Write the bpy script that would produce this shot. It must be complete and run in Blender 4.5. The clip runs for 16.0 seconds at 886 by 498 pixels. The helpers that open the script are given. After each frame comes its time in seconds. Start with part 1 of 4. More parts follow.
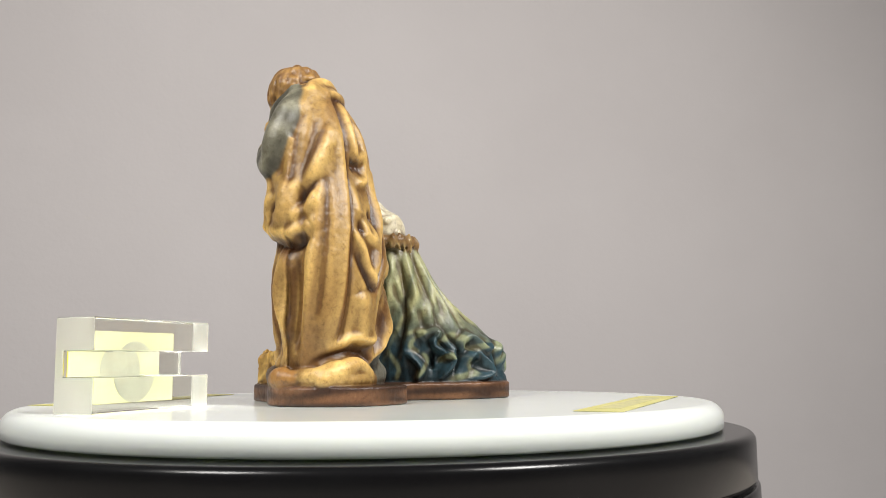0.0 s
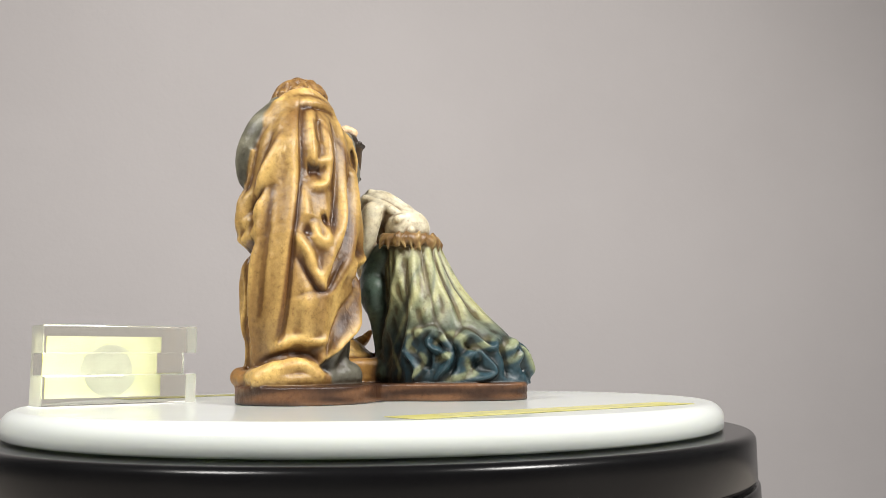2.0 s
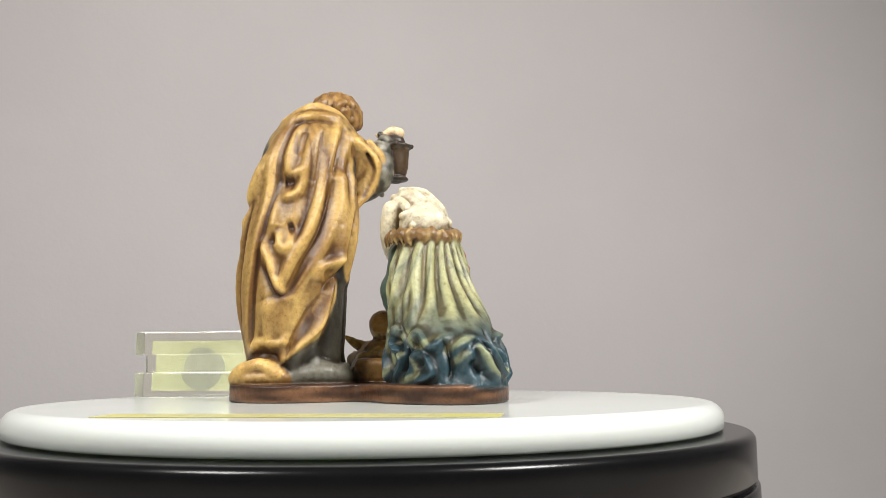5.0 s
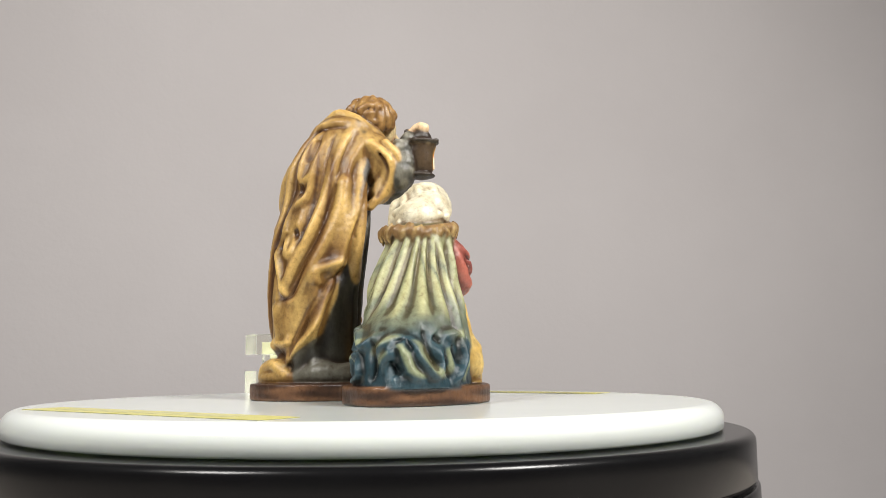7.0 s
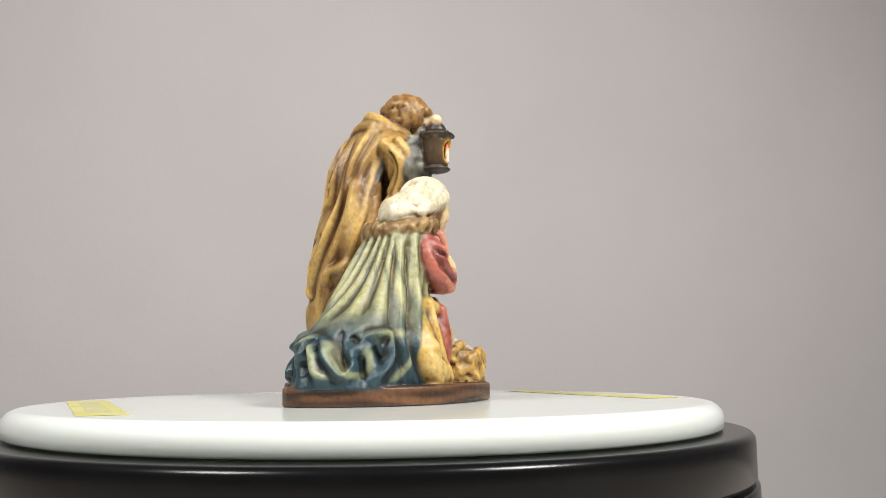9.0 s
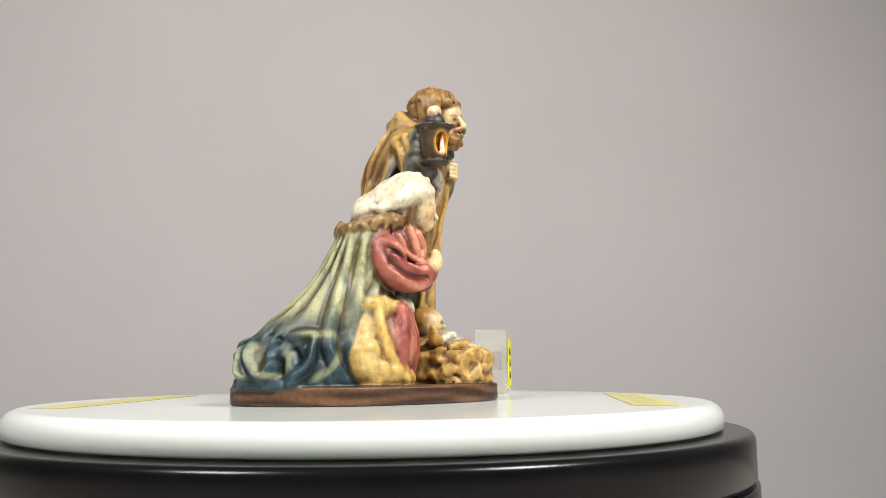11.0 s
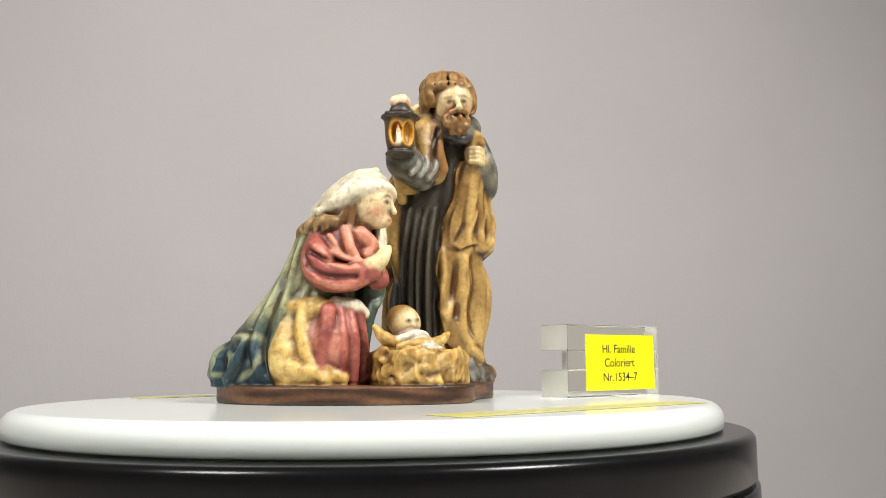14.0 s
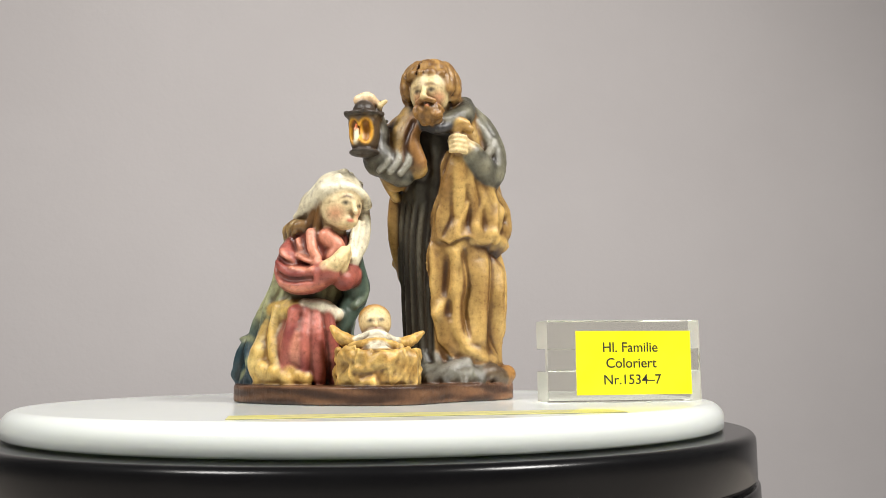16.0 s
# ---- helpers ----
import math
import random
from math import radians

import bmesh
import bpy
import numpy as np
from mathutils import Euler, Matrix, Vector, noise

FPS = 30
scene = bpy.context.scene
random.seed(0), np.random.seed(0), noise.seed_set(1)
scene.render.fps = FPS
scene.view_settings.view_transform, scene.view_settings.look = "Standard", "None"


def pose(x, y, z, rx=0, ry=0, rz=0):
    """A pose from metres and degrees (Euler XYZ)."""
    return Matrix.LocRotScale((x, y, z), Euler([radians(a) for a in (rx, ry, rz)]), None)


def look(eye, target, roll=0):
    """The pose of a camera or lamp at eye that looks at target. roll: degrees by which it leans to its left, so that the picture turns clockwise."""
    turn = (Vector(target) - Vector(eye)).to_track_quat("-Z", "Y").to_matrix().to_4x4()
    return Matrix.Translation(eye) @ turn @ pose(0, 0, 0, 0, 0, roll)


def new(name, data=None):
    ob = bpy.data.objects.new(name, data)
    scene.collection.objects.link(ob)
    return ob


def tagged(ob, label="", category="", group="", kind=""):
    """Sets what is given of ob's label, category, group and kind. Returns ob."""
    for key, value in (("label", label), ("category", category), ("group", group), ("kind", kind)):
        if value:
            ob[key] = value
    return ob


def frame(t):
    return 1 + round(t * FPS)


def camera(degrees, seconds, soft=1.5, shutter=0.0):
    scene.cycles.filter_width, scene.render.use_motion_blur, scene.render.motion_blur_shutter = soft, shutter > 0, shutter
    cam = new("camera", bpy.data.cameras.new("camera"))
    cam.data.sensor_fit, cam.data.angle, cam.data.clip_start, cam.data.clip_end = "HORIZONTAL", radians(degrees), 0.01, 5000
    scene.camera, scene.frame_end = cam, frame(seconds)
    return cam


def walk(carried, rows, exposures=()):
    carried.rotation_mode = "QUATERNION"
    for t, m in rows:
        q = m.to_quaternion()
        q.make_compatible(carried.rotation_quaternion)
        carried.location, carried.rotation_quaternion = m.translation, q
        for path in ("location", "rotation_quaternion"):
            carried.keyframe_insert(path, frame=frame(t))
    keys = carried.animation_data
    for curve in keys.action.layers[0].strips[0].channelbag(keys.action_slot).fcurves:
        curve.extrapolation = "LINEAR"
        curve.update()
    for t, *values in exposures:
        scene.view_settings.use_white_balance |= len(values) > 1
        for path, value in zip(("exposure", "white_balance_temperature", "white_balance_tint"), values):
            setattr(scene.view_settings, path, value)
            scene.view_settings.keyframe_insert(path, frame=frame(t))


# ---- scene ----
import itertools

cam = camera(51.52, 16.0, 0.75)
EYE = (0.0, -0.2773, 0.0113)
walk(cam, [(0.0, look(EYE, (0.0230, 0.0196, 0.0478), -0.478)),
           (16.0, look(EYE, (0.0230, 0.0196, 0.0478), -0.478))])

# ---- light ----
world = bpy.data.worlds.new("studio")
scene.world = world
world.use_nodes = True
world.node_tree.nodes["Background"].inputs[0].default_value = (1.0, 0.97, 0.95, 1)
world.node_tree.nodes["Background"].inputs[1].default_value = 0.075


def area_lamp(name, eye, target, sx, sy, watts, colour):
    data = bpy.data.lights.new(name, "AREA")
    data.shape, data.size, data.size_y, data.energy, data.color = "RECTANGLE", sx, sy, watts, colour
    data.spread = radians(142)
    ob = new(name, data)
    ob.matrix_world = look(eye, target)
    return ob


area_lamp("softbox_west", (-0.46, -0.40, 0.62), (0, 0.12, 0.06), 0.22, 0.22, 4.0, (0.997, 0.975, 0.940))
area_lamp("softbox_east", (0.46, -0.42, 0.60), (-0.04, -0.08, 0.02), 0.22, 0.22, 5.9, (0.997, 0.97, 0.932))
scene.view_settings.exposure = -0.07


# ---- materials ----
def material(name, rough=0.5, metal=0.0, coat=0.0, sss=0.0):
    """A new node material: the material, its nodes, its links and the shader."""
    m = bpy.data.materials.new(name)
    m.use_nodes = True
    n, l = m.node_tree.nodes, m.node_tree.links
    b = n["Principled BSDF"]
    b.inputs["Roughness"].default_value = rough
    b.inputs["Metallic"].default_value = metal
    b.inputs["Coat Weight"].default_value = coat
    b.inputs["Subsurface Weight"].default_value = sss
    return m, n, l, b


def noise_tex(n, l, scale, detail=4.0, rough=0.55, stretch=None):
    tc = n.new("ShaderNodeTexCoord")
    t = n.new("ShaderNodeTexNoise")
    t.inputs["Scale"].default_value, t.inputs["Detail"].default_value, t.inputs["Roughness"].default_value = scale, detail, rough
    if stretch:
        mp = n.new("ShaderNodeMapping")
        mp.inputs["Scale"].default_value = stretch
        l.new(tc.outputs["Object"], mp.inputs["Vector"])
        l.new(mp.outputs["Vector"], t.inputs["Vector"])
    else:
        l.new(tc.outputs["Object"], t.inputs["Vector"])
    return t


def ramp(n, l, fac, stops):
    r = n.new("ShaderNodeValToRGB")
    while len(r.color_ramp.elements) < len(stops):
        r.color_ramp.elements.new(0.5)
    for e, (p, c) in zip(r.color_ramp.elements, stops):
        e.position, e.color = p, (*c, 1)
    l.new(fac, r.inputs["Fac"])
    return r


def bump(n, l, b, height, strength, distance):
    k = n.new("ShaderNodeBump")
    k.inputs["Strength"].default_value, k.inputs["Distance"].default_value = strength, distance
    l.new(height, k.inputs["Height"])
    l.new(k.outputs["Normal"], b.inputs["Normal"])
    return k


def mottled(name, a, c, scale, rough=0.5, bump_by=0.0, bump_scale=None, coat=0.0, sss=0.0, stretch=None, detail=4.0):
    m, n, l, b = material(name, rough, 0.0, coat, sss)
    t = noise_tex(n, l, scale, detail, 0.6, stretch)
    r = ramp(n, l, t.outputs["Fac"], [(0.35, a), (0.65, c)])
    l.new(r.outputs["Color"], b.inputs["Base Color"])
    if bump_by:
        t2 = noise_tex(n, l, bump_scale or scale * 3, 3.0, 0.6, stretch)
        bump(n, l, b, t2.outputs["Fac"], 0.6, bump_by)
    return m


MAT_DISC = mottled("white_plastic", (0.73, 0.77, 0.735), (0.76, 0.80, 0.765), 18, 0.14, 0.00001, 400, sss=0.5)
MAT_DISC.node_tree.nodes["Principled BSDF"].inputs["Subsurface Scale"].default_value = 0.006
MAT_DISC.node_tree.nodes["Principled BSDF"].inputs["Subsurface Radius"].default_value = (1.0, 1.0, 0.9)
MAT_HOUSING = mottled("black_plastic", (0.004, 0.004, 0.0045), (0.007, 0.007, 0.0075), 30, 0.22, 0.00002, 900)
MAT_HOUSING.node_tree.nodes["Principled BSDF"].inputs["Specular IOR Level"].default_value = 0.25
MAT_WALL = mottled("grey_paper", (0.69, 0.65, 0.645), (0.72, 0.68, 0.675), 5.0, 0.9, 0.0004, 120)
MAT_TABLE = mottled("table_laminate", (0.42, 0.38, 0.34), (0.48, 0.44, 0.40), 6.0, 0.5)
MAT_YELLOW = mottled("yellow_label", (0.88, 0.80, 0.0), (0.92, 0.85, 0.01), 60, 0.45)
MAT_TAPE = mottled("yellow_tape", (0.52, 0.48, 0.13), (0.62, 0.58, 0.22), 60, 0.4)
MAT_INK = mottled("black_ink", (0.012, 0.012, 0.012), (0.02, 0.02, 0.02), 60, 0.5)
MAT_PRINT = mottled("worn_print", (0.40, 0.38, 0.20), (0.60, 0.56, 0.26), 400, 0.5)
MAT_PAPER = mottled("label_backing", (0.42, 0.43, 0.29), (0.48, 0.49, 0.34), 90, 0.6)
MAT_PATCH = mottled("grey_patch", (0.30, 0.31, 0.25), (0.36, 0.37, 0.30), 200, 0.6)


def glass(name, colour, rough):
    m, n, l, b = material(name, rough)
    b.inputs["Transmission Weight"].default_value = 1.0
    b.inputs["IOR"].default_value = 1.49
    b.inputs["Base Color"].default_value = (*colour, 1)
    return m


MAT_ACRYLIC = glass("clear_acrylic", (0.97, 0.97, 0.88), 0.02)
MAT_FROST = glass("sawn_acrylic", (0.95, 0.95, 0.86), 0.5)
MAT_FROST.node_tree.nodes["Principled BSDF"].inputs["Transmission Weight"].default_value = 0.85


# ---- mesh helpers ----
def link(name, bm, mat, smooth=False):
    me = bpy.data.meshes.new(name)
    bm.to_mesh(me)
    bm.free()
    for m in (mat if isinstance(mat, (list, tuple)) else [mat]):
        me.materials.append(m)
    if smooth:
        me.polygons.foreach_set("use_smooth", [True] * len(me.polygons))
    return new(name, me)


def part(name, bm, mat, parent, label="", smooth=False):
    ob = link(name, bm, mat, smooth)
    ob.parent = parent
    if label:
        tagged(ob, label)
    return ob


def lathe(profile, steps=128):
    """A body of revolution from (radius, z) pairs; radius 0 closes it."""
    bm = bmesh.new()
    rings = []
    for r, z in profile:
        if r == 0:
            rings.append([bm.verts.new((0, 0, z))])
        else:
            rings.append([bm.verts.new((r * math.cos(2 * math.pi * i / steps), r * math.sin(2 * math.pi * i / steps), z))
                          for i in range(steps)])
    for a, b in zip(rings, rings[1:]):
        for i in range(steps):
            j = (i + 1) % steps
            if len(a) == 1:
                bm.faces.new((a[0], b[j], b[i]))
            elif len(b) == 1:
                bm.faces.new((a[i], a[j], b[0]))
            else:
                bm.faces.new((a[i], a[j], b[j], b[i]))
    bmesh.ops.recalc_face_normals(bm, faces=bm.faces)
    return bm


def arc(cx, cz, r, a0, a1, n=8):
    return [(cx + r * math.cos(radians(a0 + (a1 - a0) * i / n)), cz + r * math.sin(radians(a0 + (a1 - a0) * i / n))) for i in range(n + 1)]


def box(x0, y0, z0, x1, y1, z1, bevel=0.0, bm=None):
    bm = bm or bmesh.new()
    vs = [bm.verts.new((x, y, z)) for x in (x0, x1) for y in (y0, y1) for z in (z0, z1)]
    fs = [bm.faces.new([vs[i] for i in f]) for f in ((0, 1, 3, 2), (4, 6, 7, 5), (0, 4, 5, 1), (2, 3, 7, 6), (0, 2, 6, 4), (1, 5, 7, 3))]
    if bevel:
        es = list({e for f in fs for e in f.edges})
        bmesh.ops.bevel(bm, geom=es, offset=bevel, segments=2, affect="EDGES", profile=0.5)
    return bm


# ---- setting ----
TABLE_Z = -0.075


def build_setting():
    """The grey backdrop wall, the table top and the plain room that closes the place."""
    w = link("wall_north", box(-1.6, 0.62, -0.9, 1.6, 0.66, 1.6), MAT_WALL)
    tagged(w, "smooth pale warm grey paper backdrop wall", "wall", kind="structure")
    t = link("table_top", box(-0.6, -0.45, TABLE_Z - 0.03, 0.6, 0.2, TABLE_Z, 0.004), MAT_TABLE)
    tagged(t, "plain light table top under the turntable", "table", kind="structure")


build_setting()


def build_turntable():
    """The fixed black housing and, on it, the white disc that turns."""
    house = new("turntable_housing")
    tagged(house, "round glossy black plastic turntable housing with grooved side", "turntable")
    r = 0.1078
    top = [(0, -0.0074), (r - 0.0022, -0.0074)] + arc(r - 0.0022, -0.0096, 0.0022, 85, 0, 8) + [(r, -0.0188), (r - 0.0004, -0.0192), (r - 0.003, -0.0193), (0, -0.0193)]
    part("top_shell", lathe(top, 256), MAT_HOUSING, house, smooth=True)
    part("seam", lathe([(0, -0.0194), (r - 0.0014, -0.0194), (r - 0.0014, -0.0203), (0, -0.0203)], 192), MAT_HOUSING, house, "dark recessed seam")
    low = [(0, -0.0204), (r - 0.0006, -0.0204)] + arc(r - 0.0002, -0.0212, 0.0008, 85, 0, 4) + [(r + 0.0007, -0.034), (r + 0.0001, -0.0345), (r + 0.0001, -0.0352),
           (r + 0.0009, -0.0358), (r + 0.0009, -0.068), (r - 0.002, TABLE_Z), (0, TABLE_Z)]
    part("lower_shell", lathe(low, 256), MAT_HOUSING, house, smooth=True)
    disc = new("turntable_disc")
    tagged(disc, "round white glossy plastic turntable plate with rounded rim", "turntable")
    prof = [(0, 0.0), (0.0958, 0.0)] + arc(0.0958, -0.0042, 0.0042, 88, 0, 10) + [(0.0999, -0.0064), (0.0994, -0.0069), (0.09, -0.0069), (0.09, -0.0073), (0, -0.0073)]
    part("plate", lathe(prof, 192), MAT_DISC, disc, smooth=True)
    return disc


DISC = build_turntable()


# ---- sign and labels on the disc ----
SIGN_POSE = Matrix.Translation((0.0463, -0.0350, 0.0)) @ Matrix.Rotation(radians(4.8), 4, "Z")


def build_sign():
    """Clear acrylic block with a slot along its back and a printed yellow label on its front."""
    sign = new("label_stand")
    sign.matrix_world = SIGN_POSE
    tagged(sign, "clear acrylic slotted block with a printed yellow label", "label stand")
    L, D, H, z0, z1, web = 0.0430, 0.0110, 0.0218, 0.0082, 0.0142, 0.0024
    prof = [(0, 0), (D, 0), (D, z0), (web, z0), (web, z1), (D, z1), (D, H), (0, H)]
    bm = bmesh.new()
    a = [bm.verts.new((0, y, z + 0.0002)) for y, z in prof]
    b = [bm.verts.new((L, y, z + 0.0002)) for y, z in prof]
    bm.faces.new(a)
    bm.faces.new(b[::-1])
    for i in range(8):
        j = (i + 1) % 8
        bm.faces.new((a[j], a[i], b[i], b[j]))
    bmesh.ops.recalc_face_normals(bm, faces=bm.faces)
    bmesh.ops.bevel(bm, geom=list(bm.edges), offset=0.00025, segments=2, affect="EDGES", profile=0.5)
    bm.normal_update()
    for f in bm.faces:
        f.material_index = 1 if abs(f.normal.x) > 0.9 else 0
    block = part("block", bm, [MAT_ACRYLIC, MAT_FROST], sign, "clear acrylic block with a slot")
    block.visible_shadow = False
    x0, x1, b0, b1 = 0.0078, 0.0401, 0.0021, 0.0191
    part("backing", box(x0, -0.00012, b0, x1, -0.00006, b1), MAT_PAPER, sign, "pale cream backing of the label")
    paper = part("label", box(x0, -0.00035, b0, x1, -0.00012, b1), MAT_YELLOW, sign, "bright yellow printed paper label")
    for text, size, z, xc in (("Hl. Familie", 0.0037, 0.0135, 0.0229), ("Coloriert", 0.0037, 0.0093, 0.0231), ("Nr.1534\u20137", 0.0037, 0.0049, 0.0233)):
        cu = bpy.data.curves.new("lettering", "FONT")
        cu.body, cu.size, cu.align_x, cu.extrude, cu.space_character = text, size, "CENTER", 0.00002, 1.0
        cu.offset = 0.00001
        tmp = new("lettering", cu)
        dg = bpy.context.evaluated_depsgraph_get()
        me = bpy.data.meshes.new_from_object(tmp.evaluated_get(dg))
        bpy.data.objects.remove(tmp)
        me.materials.clear()
        me.materials.append(MAT_INK)
        ob = new("lettering", me)
        ob.parent = paper
        ob.matrix_local = Matrix.Translation((xc, -0.0004, z)) @ Matrix.Rotation(radians(90), 4, "X")
    bm = bmesh.new()
    bmesh.ops.create_cone(bm, segments=40, radius1=0.0074, radius2=0.0074, depth=0.00008, cap_ends=True,
                          matrix=Matrix.Translation((0.0225, -0.00001, 0.0095)) @ Matrix.Rotation(radians(90), 4, "X"))
    part("round_patch", bm, MAT_PATCH, sign, "round grey patch behind the label")
    return sign


SIGN = build_sign()


def build_strip(x0, y0, x1, y1, width, ink):
    """A flat yellow label strip stuck on the disc, with a worn grey line of print."""
    a = math.atan2(y1 - y0, x1 - x0)
    n = math.hypot(x1 - x0, y1 - y0) / 1000
    w = width / 2000
    strip = new("tape_strip")
    strip.matrix_world = Matrix.Translation((x0 / 1000, y0 / 1000, 0.00005)) @ Matrix.Rotation(a, 4, "Z")
    tagged(strip, "flat yellow label tape stuck on the white disc", "tape", "label tapes")
    part("tape", box(0, -w, 0, n, w, 0.00012, 0.00004), MAT_TAPE, strip)
    part("print", box(n * ink[0], -w * 0.5, 0.00012, n * ink[1], w * 0.5, 0.00016), MAT_PRINT, strip, "worn grey printing")
    return strip


STRIPS = [build_strip(-30, -81.3, 55, -73, 12, (0.12, 0.86)), build_strip(40, 80.5, -48, 74.5, 11.5, (0.12, 0.86))]


# ---- painted figurine ----
class Clay:
    """A block of voxels (mm) that is shaped by blended forms and painted as it grows."""

    def __init__(self, lo, hi, step):
        self.lo, self.step = np.array(lo, np.float32), step
        self.n = [int((b - a) / step) + 1 for a, b in zip(lo, hi)]
        self.axes = [np.float32(lo[i]) + np.float32(step) * np.arange(self.n[i], dtype=np.float32) for i in range(3)]
        self.d = np.full(self.n, 9.0, np.float32)
        self.c = np.zeros((*self.n, 3), np.float32)

    def window(self, lo, hi, pad=3.0):
        s = []
        for i in range(3):
            a = max(0, int((lo[i] - pad - self.lo[i]) / self.step))
            b = min(self.n[i], int((hi[i] + pad - self.lo[i]) / self.step) + 2)
            s.append(slice(a, max(a + 1, b)))
        g = np.meshgrid(*(self.axes[i][s[i]] for i in range(3)), indexing="ij", sparse=True)
        return tuple(s), g

    def tint(self, s, w, paint, g):
        col = paint(*g) if callable(paint) else np.array(paint, np.float32)
        w = w[..., None]
        self.c[s] = self.c[s] * (1 - w) + col * w

    def add(self, lo, hi, form, paint, k=1.0, edge=0.7):
        s, g = self.window(lo, hi, 3.0 + k)
        e = form(*g).astype(np.float32)
        d = self.d[s]
        if paint is not None:
            self.tint(s, np.clip(0.5 + (d - e) / edge, 0, 1), paint, g)
        h = np.maximum(k - np.abs(d - e), 0) / k
        self.d[s] = np.minimum(d, e) - h * h * k * 0.25

    def cut(self, lo, hi, form, k=1.0, paint=None):
        s, g = self.window(lo, hi, 3.0 + k)
        e = -form(*g).astype(np.float32)
        d = self.d[s]
        if paint is not None:
            self.tint(s, np.clip(0.5 + (e + 0.4) / 0.8, 0, 1), paint, g)
        h = np.maximum(k - np.abs(d - e), 0) / k
        self.d[s] = np.maximum(d, e) + h * h * k * 0.25

    def stain(self, lo, hi, form, paint, edge=0.7):
        s, g = self.window(lo, hi, 1.0)
        self.tint(s, np.clip(0.5 - form(*g) / edge, 0, 1), paint, g)

    # forms
    @staticmethod
    def ball(c, r, rot=(0, 0, 0)):
        m = np.array(Euler([radians(a) for a in rot]).to_matrix().inverted(), np.float32)

        def form(x, y, z):
            x, y, z = x - c[0], y - c[1], z - c[2]
            u = (m[0, 0] * x + m[0, 1] * y + m[0, 2] * z) / r[0]
            v = (m[1, 0] * x + m[1, 1] * y + m[1, 2] * z) / r[1]
            w = (m[2, 0] * x + m[2, 1] * y + m[2, 2] * z) / r[2]
            k0 = np.sqrt(u * u + v * v + w * w) + 1e-5
            k1 = np.sqrt((u / r[0]) ** 2 + (v / r[1]) ** 2 + (w / r[2]) ** 2) + 1e-5
            return k0 * (k0 - 1) / k1
        q = max(r)
        return [a - q for a in c], [a + q for a in c], form

    @staticmethod
    def rope(pts):
        """A chain of (x, y, z, radius) points as one rounded fold, smoothed between them."""
        p = np.array(pts, np.float32)
        if len(p) > 2:
            q = []
            e = np.vstack([2 * p[0] - p[1], p, 2 * p[-1] - p[-2]])
            for i in range(1, len(e) - 2):
                for t in (0, 0.25, 0.5, 0.75):
                    a, b, c, d = e[i - 1], e[i], e[i + 1], e[i + 2]
                    q.append(0.5 * (2 * b + (c - a) * t + (2 * a - 5 * b + 4 * c - d) * t * t + (3 * b - a - 3 * c + d) * t ** 3))
            p = np.array(q + [p[-1]], np.float32)
        p[:, 3] = np.maximum(p[:, 3], 0.05)

        def form(x, y, z):
            best = None
            for a, b in zip(p, p[1:]):
                v = b - a
                vv = float(v[:3] @ v[:3]) + 1e-6
                h = np.clip(((x - a[0]) * v[0] + (y - a[1]) * v[1] + (z - a[2]) * v[2]) / vv, 0, 1)
                e = np.sqrt((x - a[0] - h * v[0]) ** 2 + (y - a[1] - h * v[1]) ** 2 + (z - a[2] - h * v[2]) ** 2) - a[3] - h * v[3]
                best = e if best is None else np.minimum(best, e)
            return best
        q = p[:, 3].max()
        return (p[:, :3].min(0) - q).tolist(), (p[:, :3].max(0) + q).tolist(), form

    @staticmethod
    def slab(poly, z0, z1, rnd):
        """An upright slab over a plan outline."""
        def form(x, y, z):
            x, y = x[:, :, 0], y[:, :, 0]
            d2 = np.full(np.broadcast(x, y).shape, 1e9, np.float32)
            inside = np.zeros(d2.shape, bool)
            for (ax, ay), (bx, by) in zip(poly, poly[1:] + poly[:1]):
                ex, ey = bx - ax, by - ay
                h = np.clip(((x - ax) * ex + (y - ay) * ey) / (ex * ex + ey * ey), 0, 1)
                d2 = np.minimum(d2, (x - ax - h * ex) ** 2 + (y - ay - h * ey) ** 2)
                inside ^= ((ay > y) != (by > y)) & (x < ex * (y - ay) / (ey if ey else 1e-9) + ax)
            e = np.where(inside, -np.sqrt(d2), np.sqrt(d2))[:, :, None] + rnd
            f = np.abs(z - (z0 + z1) / 2) - (z1 - z0) / 2 + rnd
            return np.minimum(np.maximum(e, f), 0) + np.sqrt(np.maximum(e, 0) ** 2 + np.maximum(f, 0) ** 2) - rnd
        xs, ys = [p[0] for p in poly], [p[1] for p in poly]
        return [min(xs), min(ys), z0], [max(xs), max(ys), z1], form

